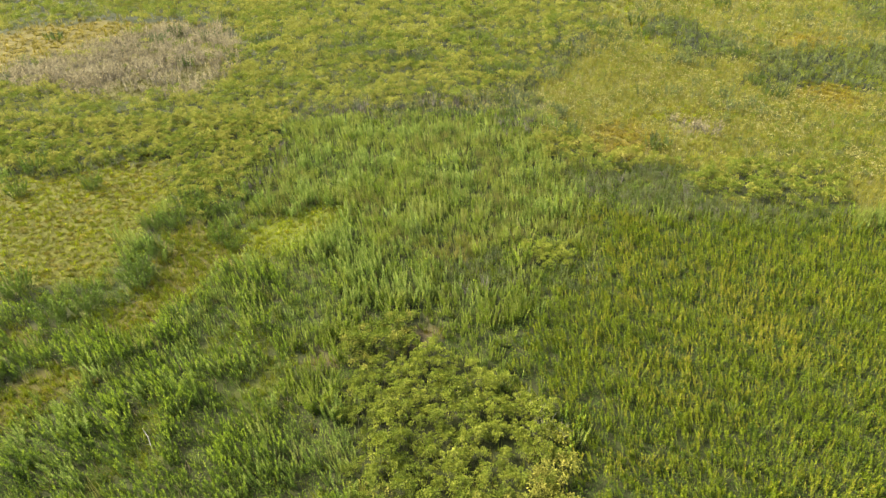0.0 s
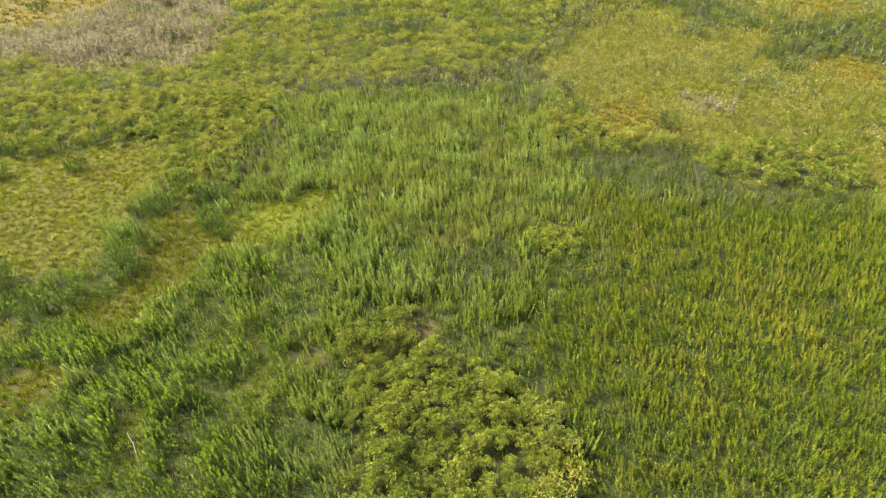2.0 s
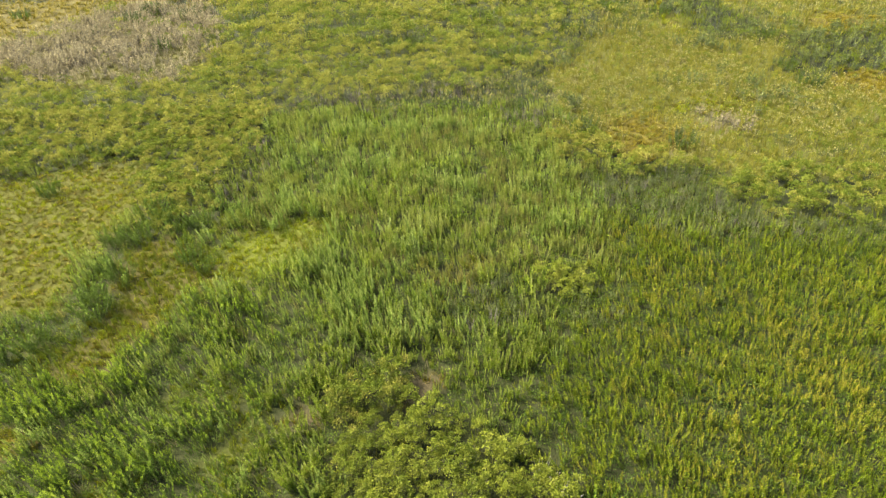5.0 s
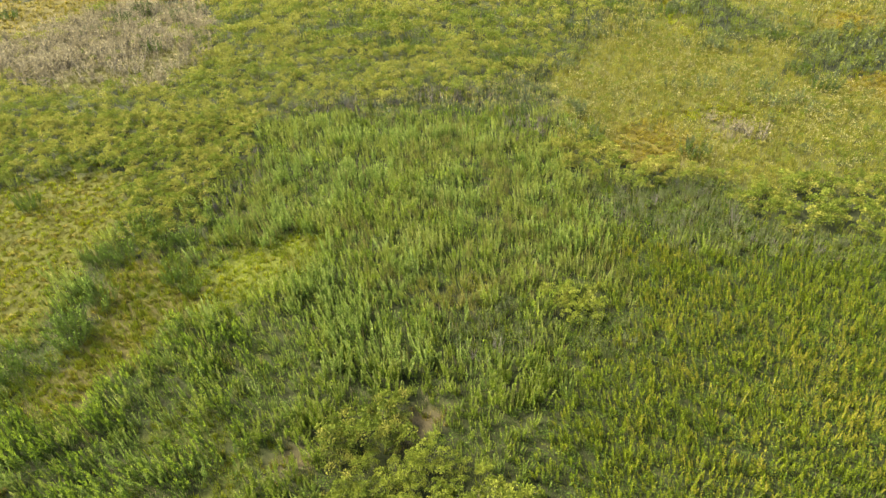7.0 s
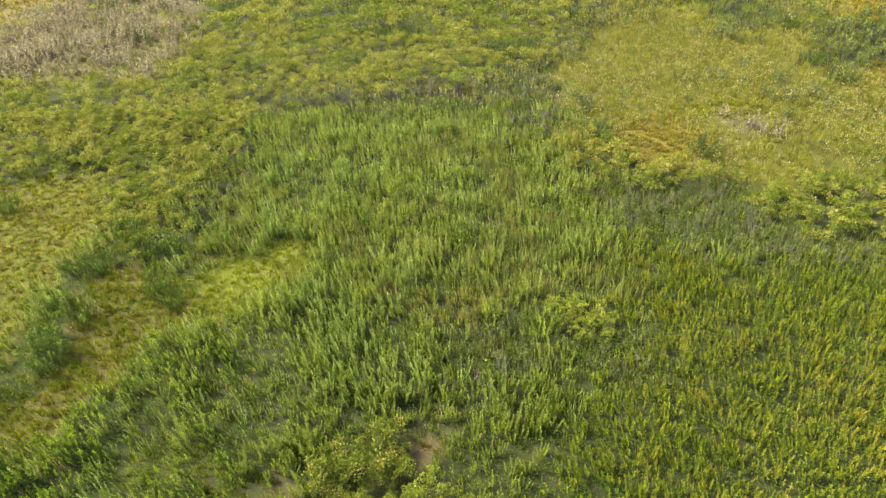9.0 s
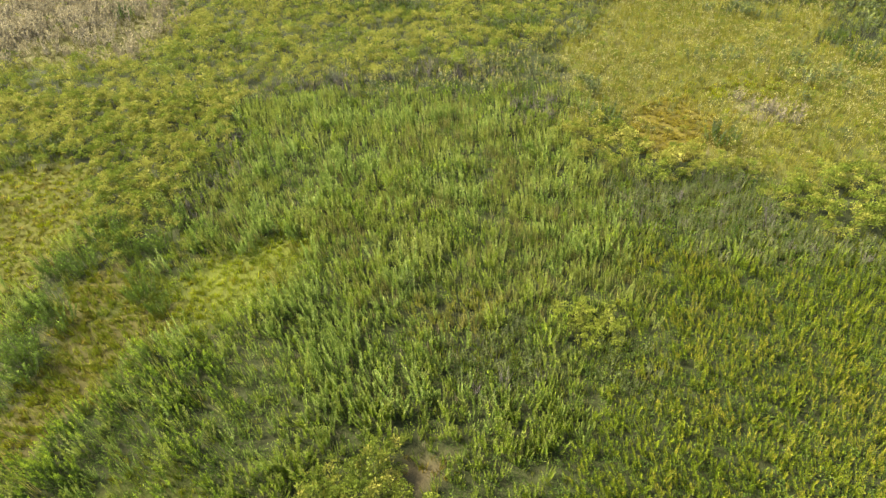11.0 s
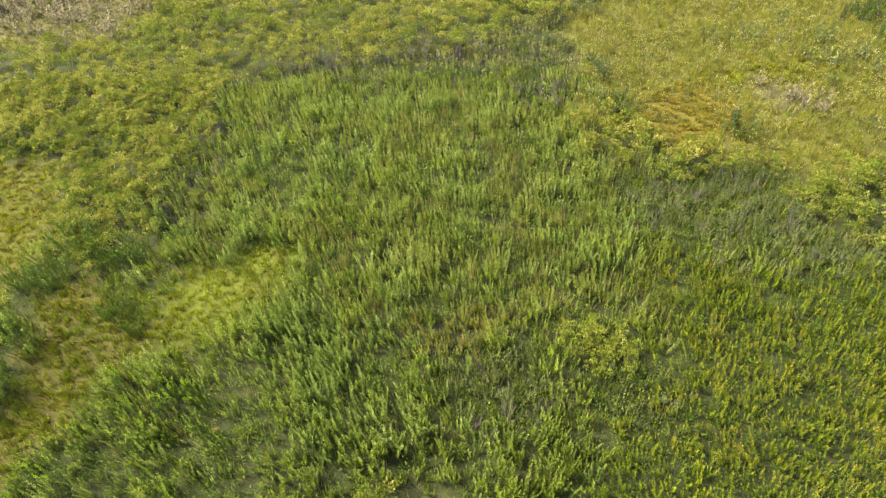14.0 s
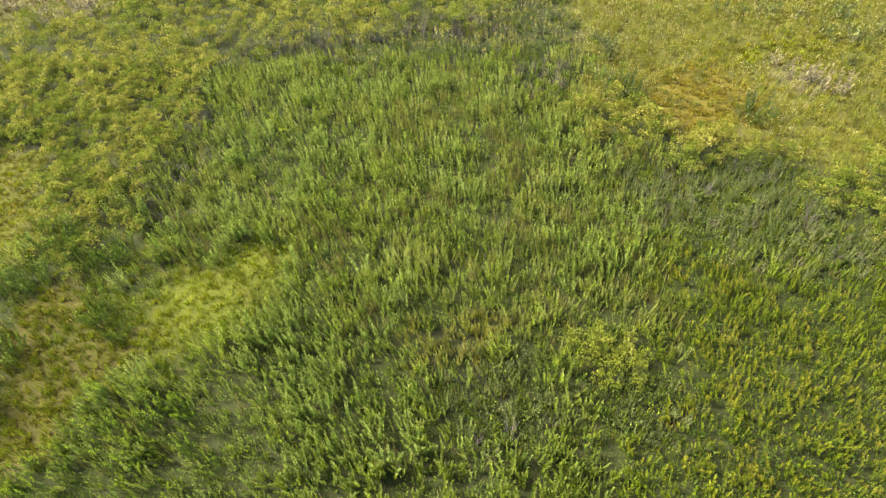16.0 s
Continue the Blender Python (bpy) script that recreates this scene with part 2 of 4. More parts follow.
FIELDS = [
    (P_FIELD, [(14.2, 43.7), (22.4, 42.1), (38.3, 40.8), (52, 41.6), (45, 9), (45, -30), (6, -30), (7.8, 9), (7.3, 15.8), (4.3, 24.7), (11.3, 31.7)]),
    (P_FLOWER, [(13.6, 85), (24.1, 104), (38.5, 151), (45, 200), (150, 200), (125, 141), (64, 43.4), (43, 43.6), (25.4, 52.4), (15.6, 54.9), (10, 59.3), (13.8, 69.7)]),
    (P_LIME, [(-95, 84), (-56.5, 84.4), (-38, 81.3), (-46, 114.5), (-52, 128), (-62, 200), (30, 200), (30, 125), (28.1, 114.5), (23.2, 104.9), (15.1, 98.4), (12.4, 86.4), (4.3, 76.7), (-8.9, 72.4), (-20.3, 71.7), (-22.8, 70.4), (-23.0, 53.9), (-24.2, 47.2), (-28.2, 43.6), (-32.3, 48.4), (-36.9, 57.7), (-41.1, 57.6), (-43.4, 56.3), (-50.4, 54.4), (-75, 53)]),
    (P_FARBUSH, [(-190, 200), (-62, 200), (-51, 122.5), (-67.6, 121), (-87.8, 120), (-135, 110)]),
    (P_DRY, [(-103.2, 111.6), (-98.9, 119.7), (-95.9, 124.9), (-89.4, 127.2), (-82.3, 128.5), (-71.9, 128.6), (-64.7, 127.0), (-57.3, 124.4), (-46.7, 122.5), (-54.5, 120.0), (-62.1, 120.7), (-66.7, 117.1), (-71.4, 112.1), (-73.1, 106.4), (-73.2, 102.5), (-79.7, 100.5), (-80.2, 94.3), (-80.3, 91.3), (-84.5, 85.9)]),
    (P_GREY, [(-75.9, 87.1), (-79.1, 96.2), (-72.3, 101.1), (-70.5, 105.9), (-70.5, 110.5), (-64.4, 114.9), (-61.3, 119.0), (-54.1, 119.3), (-47.6, 108.4), (-43.3, 97.4), (-47.3, 92.3), (-49.9, 91.3), (-53.7, 88.6), (-56.5, 84.4), (-65.7, 83.8), (-72.6, 84.2)]),
    (P_PALE, [(-57.2, 83.6), (-54.2, 89.5), (-50.4, 92.2), (-43.6, 97.4), (-40.1, 89.0), (-42.0, 81.8), (-49.8, 79.7)]),
    (P_MEADOW, [(-70, 42), (-60, 53), (-50.3, 53.8), (-47.3, 54.6), (-43.4, 56.3), (-41.1, 57.6), (-36.9, 57.7), (-33.7, 53.7), (-31.4, 47.1), (-32.6, 42.7), (-32.5, 37.5), (-31.2, 33), (-35.9, 32), (-50, 32.7)]),
    (P_LIME, [(-8.7, 24.5), (-4.7, 26.6), (-2.7, 23.2), (2.8, 21.9), (4.8, 18.5), (7, 15.7), (7.6, 12.5), (7.6, 7), (-5, 7), (-7.1, 16.2)]),
    (P_OPEN, [(-28.0, 40.8), (-25.6, 41.8), (-21.4, 41.7), (-19.5, 43.2), (-15.0, 43.8), (-11.7, 41.9), (-12.7, 38.9), (-16.3, 36.7), (-19.9, 36.0), (-22.0, 34.3), (-23.1, 31.2), (-26.1, 29.3), (-27.6, 32.0), (-26.9, 34.8), (-25.9, 37.1)]),
    (P_SAGE, [(12.6, 52.8), (22, 54.6), (27, 51), (31, 47.2), (34.3, 44.1), (39.9, 42.9), (38.4, 41.1), (30.2, 40.9), (22.8, 43.5), (14.4, 44.9)]),
    (P_LIME, [(9.1, 61), (14.7, 62.1), (17.8, 59.5), (22, 57), (27.3, 52.4), (21.3, 54), (15.4, 53.9), (10, 58.6)]),
    (P_LIME, [(25.1, 51.3), (32.3, 53.9), (41, 53.4), (42, 47.4), (39.1, 42.9), (34.2, 43.7), (26.4, 45.8)]),
    (P_LUSH, [(33, 56), (44, 51.5), (62, 50), (80, 68), (66, 73), (50, 66), (38, 62)]),
    (P_DARK, [(51.1, 94.3), (62.6, 96.7), (88.5, 99.9), (73.7, 77.8), (61.5, 76.1), (49.4, 77.9), (42.7, 82)]),
    (P_DARK, [(36.3, 115.9), (44.3, 124.4), (50.4, 114.7), (52.1, 99.2), (49.6, 92.8), (39.4, 93.5), (35.5, 104)]),
    (P_DARK, [(91.1, 144.6), (125, 141.5), (95, 103.3), (76.6, 108.3)]),
]
OVALS = [
    (P_LAWN, -17.7, 40.4, 4.2, 2.8), (P_LAWN, -14.5, 44.0, 2.3, 1.6),
    (P_DRY, 20.8, 62.4, 4.0, 5.0), (P_DRY, 53.4, 74.3, 3.7, 4.8), (P_DRY, 64.2, 101.8, 5.8, 4.3),
    (P_MEADOW, 30.0, 70.5, 6.9, 3.0), (P_MEADOW, 34.8, 119.1, 2.5, 25.7),
    (P_GOLD, 0.8, 38.3, 3.3, 2.1), (P_GOLD, 8.8, 35.2, 2.8, 1.4), (P_SAGE, 2.3, 33.6, 3.0, 1.7), (P_SAGE, 10.3, 32.6, 2.2, 1.5),
    (P_GREY, 30.3, 65.2, 1.9, 2.2),
    (P_BARE, -2.3, 25.2, 1.5, 1.9), (P_BARE, -10.8, 23.2, 1.5, 0.9), (P_OPEN, -20.9, 17.0, 1.4, 1.5),
    (P_PATH, -29.8, 20.6, 3.2, 1.8), (P_PATH, -31.3, 18.2, 2.9, 2.4), (P_PATH, -26.8, 27.4, 1.8, 1.9), (P_PATH, -36.2, 25.8, 2.1, 1.4),
    (P_PATH, -27.0, 39.7, 2.3, 3.8), (P_PATH, -25.2, 34.5, 2.4, 2.6), (P_PATH, -25.8, 30.8, 2.0, 1.9), (P_PATH, -22.5, 36.7, 2.2, 1.4),
    (P_TWIGS, -14.8, 73.0, 7.5, 2.0), (P_TWIGS, -1.6, 75.2, 5.0, 3.0), (P_TWIGS, -22.2, 60.0, 1.0, 7.0), (P_TWIGS, -23.0, 50.0, 1.2, 4.0), (P_TWIGS, 8.8, 65.5, 3.0, 4.0),
]


# lone bushes: place and size
SINGLE = [(-28.6, 32.6, 1.3), (-29.6, 34.2, 1.1), (-28.4, 36.7, 1.15), (-23.6, 39.5, 1.0), (-39.4, 31.2, 1.4), (-28.6, 45.5, 1.3), (-24.2, 44.8, 1.1), (-29.0, 42.3, 1.0),
          (-31.2, 41.8, 1.0), (-31.7, 29.3, 1.2), (-33.8, 27.5, 1.1), (-51.8, 54.7, 1.3), (-50.3, 49.1, 1.0), (-42.3, 50.5, 1.0), (-21.6, 38.0, 0.65), (-26.3, 43.6, 0.9)]

# dark bushes in the thicket: place
BROAD = [(-10.9, 94.3), (-7.1, 94.1), (-15.1, 96.2), (9.4, 87.4), (5.7, 86.2), (-18.2, 103.6), (-24.5, 100.5), (18.3, 99.9), (27.4, 111.6), (29.5, 112.5), (35.9, 116.8),
         (-37.8, 59.3), (-41.2, 59.4), (-51.9, 58.6), (-59.7, 108.2), (-58.8, 115.3), (-50.3, 111.4), (-83.6, 114.0), (-60.4, 109.8), (-58.5, 115.8), (-49.0, 111.7), (-37.6, 106.9), (-62.3, 102.8), (-48.4, 95.2), (4.2, 107.1), (-13.7, 125.0), (14.4, 63.0),
         (25.0, 59.2), (46.1, 81.8), (46.1, 75.7), (35.4, 107.8), (57.5, 128.2), (48.3, 94.5)]


def plots(x, y):
    """The kind of plot at each point of the plan."""
    wx, wy = wobble(x, y)
    kind = np.full(x.shape, P_WILLOW)
    for code, poly in FIELDS:
        kind[inside(poly, wx, wy)] = code
    glade = value_noise(x, y, 2.8, 91) * 0.62 + value_noise(x, y, 7.0, 92) * 0.38
    kind[(kind == P_WILLOW) & (wx < -5) & (wy < 48) & (glade < 0.19 + 0.006 * np.clip(-8 - wx, 0, 15))] = P_OPEN
    for code, cx, cy, rx, ry in OVALS:
        kind[oval(wx, wy, cx, cy, rx, ry)] = code
    return kind


def mixed(x, y, rng, blur=0.9):
    """Kinds of plot with neighbours mingling along the borders."""
    b = blur * (0.7 + 0.012 * np.clip(y, 0, 120))
    return plots(x + rng.normal(0, 1, x.shape) * b, y + rng.normal(0, 1, x.shape) * b)


def height_at(x, y):
    return 0.22 * (value_noise(x, y, 14.0, 3) - 0.5) + 0.12 * (value_noise(x, y, 3.5, 4) - 0.5)


# ---- mesh building ----
def mesh_of(name, verts, tris, mats, slots=None, tone=None):
    me = bpy.data.meshes.new(name)
    me.vertices.add(len(verts))
    me.vertices.foreach_set("co", np.ascontiguousarray(verts, np.float32).ravel())
    me.loops.add(3 * len(tris))
    me.loops.foreach_set("vertex_index", np.ascontiguousarray(tris, np.int32).ravel())
    me.polygons.add(len(tris))
    me.polygons.foreach_set("loop_start", np.arange(0, 3 * len(tris), 3, dtype=np.int32))
    for m in mats:
        me.materials.append(m)
    if slots is not None:
        me.polygons.foreach_set("material_index", np.ascontiguousarray(slots, np.int32))
    if tone is not None:
        me.attributes.new("tone", "FLOAT", "POINT").data.foreach_set("value", np.ascontiguousarray(tone, np.float32))
    me.update(calc_edges=True)
    return me


def part(name, mesh, parent, label=""):
    ob = new(name, mesh)
    ob.parent = parent
    return tagged(ob, label)


class Sprig:
    """Verts, triangles, a slot for each triangle and a tone (0 is usual) for each vert, grown piece by piece."""

    def __init__(self):
        self.v, self.t, self.s, self.h, self.n, self.ends = [], [], [], [], 0, []

    def add(self, v, t, slot, tone=0.0):
        v, t = np.asarray(v, float), np.asarray(t)
        self.v.append(v)
        self.t.append(t + self.n)
        self.s.append(np.full(len(t), slot))
        self.h.append(np.full(len(v), tone))
        self.n += len(v)

    def arrays(self):
        return np.concatenate(self.v), np.concatenate(self.t), np.concatenate(self.s), np.concatenate(self.h)

    def pieces(self, wanted):
        """Those pieces, by number, as a sprig of their own."""
        out = Sprig()
        for k in wanted:
            out.add(self.v[k], self.t[k] - self.t[k].min(), self.s[k][0], self.h[k][0])
        return out

    def of(self, slots):
        return [k for k in range(len(self.v)) if self.s[k][0] in slots]


def unit(v):
    v = np.asarray(v, float)
    return v / max(np.linalg.norm(v), 1e-9)


def leaf(sp, base, way, length, width, slot, rng, fold=0.25, fine=True, tone=0.0):
    """A narrow leaf: base, two shoulders and tip, folded along its rib; not fine: a plain blade, broad at its foot."""
    way = unit(way)
    side = unit(np.cross(way, (rng.normal(0, 0.5), rng.normal(0, 0.5), 1)) + 1e-6)
    up = np.cross(side, way)
    droop = np.array((0, 0, -0.12 * length))
    if not fine:
        foot = base + way * length * 0.2
        sp.add([foot + side * width / 2, base + way * length + droop, foot - side * width / 2], [(0, 1, 2)], slot, tone)
        return
    mid = base + way * length * 0.45
    sp.add([base, mid + side * width / 2 + up * width * fold, base + way * length + droop, mid - side * width / 2 + up * width * fold],
           [(0, 1, 2), (0, 2, 3)], slot, tone)


def twig(sp, a, b, ra, rb, slot):
    """A three-sided tapered rod."""
    a, b = np.asarray(a, float), np.asarray(b, float)
    w = unit(b - a)
    p = unit(np.cross(w, (0.3, 0.9, 0.2)))
    q = np.cross(w, p)
    ring = [math.cos(k * 2.0944) * p + math.sin(k * 2.0944) * q for k in range(3)]
    v = [a + ra * r for r in ring] + [b + rb * r for r in ring]
    sp.add(v, [(0, 1, 4), (0, 4, 3), (1, 2, 5), (1, 5, 4), (2, 0, 3), (2, 3, 5)], slot)


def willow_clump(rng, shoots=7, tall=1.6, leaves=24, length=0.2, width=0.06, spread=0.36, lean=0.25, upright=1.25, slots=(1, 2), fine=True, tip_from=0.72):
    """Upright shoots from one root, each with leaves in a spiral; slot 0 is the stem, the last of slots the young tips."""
    sp = Sprig()
    for k in range(shoots):
        a = rng.uniform(0, 2 * math.pi)
        r = spread * math.sqrt(rng.uniform(0, 1))
        root = np.array((math.cos(a) * r, math.sin(a) * r, -0.05))
        out = a + rng.normal(0, 0.5)
        h = tall * rng.uniform(0.62, 1.08)
        tip = root + np.array((math.cos(out) * lean * h * rng.uniform(0.2, 1), math.sin(out) * lean * h * rng.uniform(0.2, 1), h))
        if fine:
            twig(sp, root, tip, 0.011, 0.004, 0)
        else:
            sp.add([root + (0.014, 0, 0), root - (0.014, 0, 0), tip], [(0, 1, 2)], 0)
        sp.ends.append(len(sp.v) - 1)
        turn, tone = rng.uniform(0, 6.28), rng.normal(0, 0.13)
        for j in range(leaves):
            f = 0.14 + 0.86 * (j + rng.uniform(0, 0.8)) / leaves
            turn += 2.4 + rng.normal(0, 0.25)
            rise = upright * (0.45 + 0.75 * f) * rng.uniform(0.7, 1.25)
            way = (math.cos(turn), math.sin(turn), rise)
            size = 1.05 - 0.45 * abs(f - 0.55)
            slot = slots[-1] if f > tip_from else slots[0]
            leaf(sp, root + (tip - root) * min(f, 1), way, length * size * rng.uniform(0.75, 1.2), width * size, slot, rng, fine=fine, tone=tone)
    return sp


def leafy_head(sp, c, size, leaves, length, width, slots, rng, tone=0.0, low=-0.25):
    """A close rounded head of leaves about c: they lie on its dome like loose scales, tips a little raised."""
    slot = slots[0] if rng.uniform() < 0.8 else slots[1]
    for j in range(leaves):
        dz = 1 - (1 - low) * (j + 0.5) / leaves
        turn = j * 2.4 + rng.normal(0, 0.35)
        flat = math.sqrt(max(0.0, 1 - dz * dz))
        out = np.array((math.cos(turn) * flat, math.sin(turn) * flat, dz))
        root = c + out * size * rng.uniform(0.62, 1.0) * (1, 1, 0.9)
        along = np.cross(out, rng.normal(0, 1, 3))
        way = unit(unit(along) * 0.75 + out * rng.uniform(0.3, 1.1) + (0, 0, 0.3))
        side = unit(np.cross(way, out + rng.normal(0, 0.35, 3)))
        d, w = length * rng.uniform(0.7, 1.25), width * rng.uniform(0.8, 1.2)
        tip = root + way * d
        if j % 2:
            sp.add([root, tip + side * w / 2, tip - side * w / 2], [(0, 1, 2)], slot, tone)
        else:
            sp.add([root + side * w / 2, tip, root - side * w / 2], [(0, 1, 2)], slot, tone)


def lime_shrub(rng, radius=0.5, tall=1.2, heads=7, leaves=44, head=0.27, length=0.13, width=0.075, twigs=True):
    """A small domed shrub: three branches, and a crown of rounded leafy heads on twigs; slots 0 branch, 1 leaf, 2 leaf of another tone, 3 twig."""
    sp = Sprig()
    forks = []
    for k in range(3):
        a = k * 2.09 + rng.uniform(-0.4, 0.4)
        fork = np.array((math.cos(a) * radius * 0.5, math.sin(a) * radius * 0.5, tall * rng.uniform(0.45, 0.6)))
        forks.append(fork)
        if twigs:
            twig(sp, (fork[0] * 0.25, fork[1] * 0.25, -0.06), fork, 0.018, 0.011, 0)
    for k in range(heads):
        a = k * 2.4 + rng.uniform(-0.4, 0.4)
        u = math.sqrt(k / heads) * rng.uniform(0.85, 1.1)
        h = tall * (1 - 0.3 * u * u) * rng.uniform(0.68, 1.1)
        c = np.array((math.cos(a) * u * radius, math.sin(a) * u * radius, h))
        if twigs:
            twig(sp, min(forks, key=lambda q: np.linalg.norm(q - c)), c, 0.01, 0.005, 3)
        leafy_head(sp, c, head * rng.uniform(0.75, 1.25), leaves, length, width, (1, 2), rng, rng.normal(0, 0.2))
    return sp


def grass_tuft(rng, blades=10, tall=0.42, width=0.05, flop=0.5, sweep=(0, 0), slot=0):
    """Bent blades from one root."""
    sp = Sprig()
    for k in range(blades):
        a = rng.uniform(0, 6.28)
        root = np.array((rng.normal(0, 0.07), rng.normal(0, 0.07), -0.02))
        h = tall * rng.uniform(0.6, 1.15)
        d = np.array((math.cos(a) + sweep[0], math.sin(a) + sweep[1], 0)) * flop
        side = np.array((-math.sin(a), math.cos(a), 0)) * width
        m = root + d * h * 0.45 + (0, 0, h * 0.62)
        tip = root + d * h * 1.25 + (0, 0, h * max(0.25, 1 - flop * 0.75))
        sp.add([root - side / 2, root + side / 2, m + side / 2, m - side / 2, tip], [(0, 1, 2), (0, 2, 3), (3, 2, 4)], slot)
    return sp


def tall_tuft(rng, blades=12, tall=0.75, width=0.045, flop=0.3, slot=0):
    """Straight narrow blades from one root."""
    sp = Sprig()
    for k in range(blades):
        a = rng.uniform(0, 6.28)
        root = np.array((rng.normal(0, 0.13), rng.normal(0, 0.13), -0.02))
        h = tall * rng.uniform(0.5, 1.15)
        side = np.array((-math.sin(a), math.cos(a), 0)) * width * rng.uniform(0.7, 1.2)
        tip = root + np.array((math.cos(a) * flop * h, math.sin(a) * flop * h, h))
        sp.add([root - side / 2, root + side / 2, tip], [(0, 1, 2)], slot)
    return sp


def dead_shrub(rng, tall=0.9, twigs=34, radius=0.7):
    """A bare shrub of forked grey stems."""
    sp = Sprig()
    for k in range(twigs):
        a = rng.uniform(0, 6.28)
        r = radius * math.sqrt(rng.uniform(0.02, 1))
        tip = np.array((math.cos(a) * r, math.sin(a) * r, tall * rng.uniform(0.55, 1.05)))
        root = np.array((tip[0] * 0.25, tip[1] * 0.25, -0.05))
        knee = root + (tip - root) * 0.55 + rng.normal(0, 0.05, 3)
        twig(sp, root, knee, 0.018, 0.014, 0)
        twig(sp, knee, tip, 0.014, 0.006, 0)
    return sp


def seed_stalk(rng, tall=0.75):
    """Four thin stalks with pale heads; slots 0 stalk, 1 head."""
    sp = Sprig()
    for k in range(4):
        root = np.array((rng.normal(0, 0.16), rng.normal(0, 0.16), -0.02))
        top = root + (rng.normal(0, 0.08), rng.normal(0, 0.08), tall * rng.uniform(0.75, 1.1))
        sp.add([root + (0.008, 0, 0), root - (0.008, 0, 0), top], [(0, 1, 2)], 0)
        r, h = rng.uniform(0.034, 0.052), rng.uniform(0.16, 0.28)
        sp.add([top + (r, 0, h / 2), top + (0, r, h / 2), top + (-r, 0, h / 2), top + (0, -r, h / 2), top + (0, 0, h)],
               [(0, 1, 4), (1, 2, 4), (2, 3, 4), (3, 0, 4), (0, 2, 1), (0, 3, 2)], 1)
    return sp


def sow(forms, x, y, size, rng, tilt=0.08, turn=None, wind=-0.06):
    """Plants of the given forms at many places, joined: verts, triangles, slots, tones."""
    vs, ts, ss, hs, n = [], [], [], [], 0
    pick = rng.integers(0, len(forms), len(x))
    for f, form in enumerate(forms):
        at = np.nonzero(pick == f)[0]
        if not len(at):
            continue
        v, t, s, h = form
        a = rng.uniform(0, 2 * np.pi, len(at)) if turn is None else turn + rng.normal(0, 0.35, len(at))
        c, d = np.cos(a), np.sin(a)
        tx, ty = rng.normal(wind, tilt, len(at)), rng.normal(0, tilt, len(at))
        k = size[at]
        px = (v[None, :, 0] * c[:, None] - v[None, :, 1] * d[:, None]) * k[:, None]
        py = (v[None, :, 0] * d[:, None] + v[None, :, 1] * c[:, None]) * k[:, None]
        pz = v[None, :, 2] * (k * rng.uniform(0.85, 1.15, len(at)))[:, None]
        px = px + pz * tx[:, None] + x[at][:, None]
        py = py + pz * ty[:, None] + y[at][:, None]
        pz = pz + height_at(x[at], y[at])[:, None]
        vs.append(np.stack([px, py, pz], -1).reshape(-1, 3))
        ts.append((t[None] + (np.arange(len(at)) * len(v))[:, None, None] + n).reshape(-1, 3))
        ss.append(np.tile(s, len(at)))
        hs.append((h[None] + rng.normal(0, 0.13, len(at))[:, None]).ravel())
        n += len(at) * len(v)
    return np.concatenate(vs), np.concatenate(ts), np.concatenate(ss), np.concatenate(hs)


def stuff(name, forms, spots, mats, label, category, rng, **more):
    x, y, size = spots
    if not len(x):
        return None
    v, t, s, h = sow([f.arrays() for f in forms], x, y, size, rng, **more)
    return tagged(new(name, mesh_of(name, v, t, mats, s, h)), label, category, kind="stuff")


def reach(y):
    """Left and right ends of the strip of plan that is planted at y."""
    return -26 - 0.68 * np.clip(y, 0, 200), 25 + 0.58 * np.clip(y, 0, 200)


def spots(y0, y1, gap, rng, jitter=0.75):
    """Uneven places over the planted strip, about one to each square of gap metres."""
    ys = np.arange(y0, y1, gap)
    xs = np.arange(-150, 130, gap)
    x, y = np.meshgrid(xs, ys)
    x = (x + rng.uniform(-0.5, 0.5, x.shape) * gap * 2 * jitter).ravel()
    y = (y + rng.uniform(-0.5, 0.5, y.shape) * gap * 2 * jitter).ravel()
    lo, hi = reach(y)
    k = (x > lo) & (x < hi)
    return x[k], y[k]


def bands(rng, gaps):
    """Places in bands of depth, sparser far off: rows of (y0, y1, gap, size)."""
    xs, ys, zs = [], [], []
    for y0, y1, gap, size in gaps:
        x, y = spots(y0, y1, gap, rng)
        xs.append(x), ys.append(y), zs.append(np.full(len(x), size))
    return np.concatenate(xs), np.concatenate(ys), np.concatenate(zs)


def chosen(p, rng, keep):
    """Those of the places for which chance allows it; keep is a probability for each."""
    x, y, z = p
    k = rng.uniform(0, 1, len(x)) < keep
    return x[k], y[k], z[k] * rng.uniform(0.75, 1.25, k.sum())


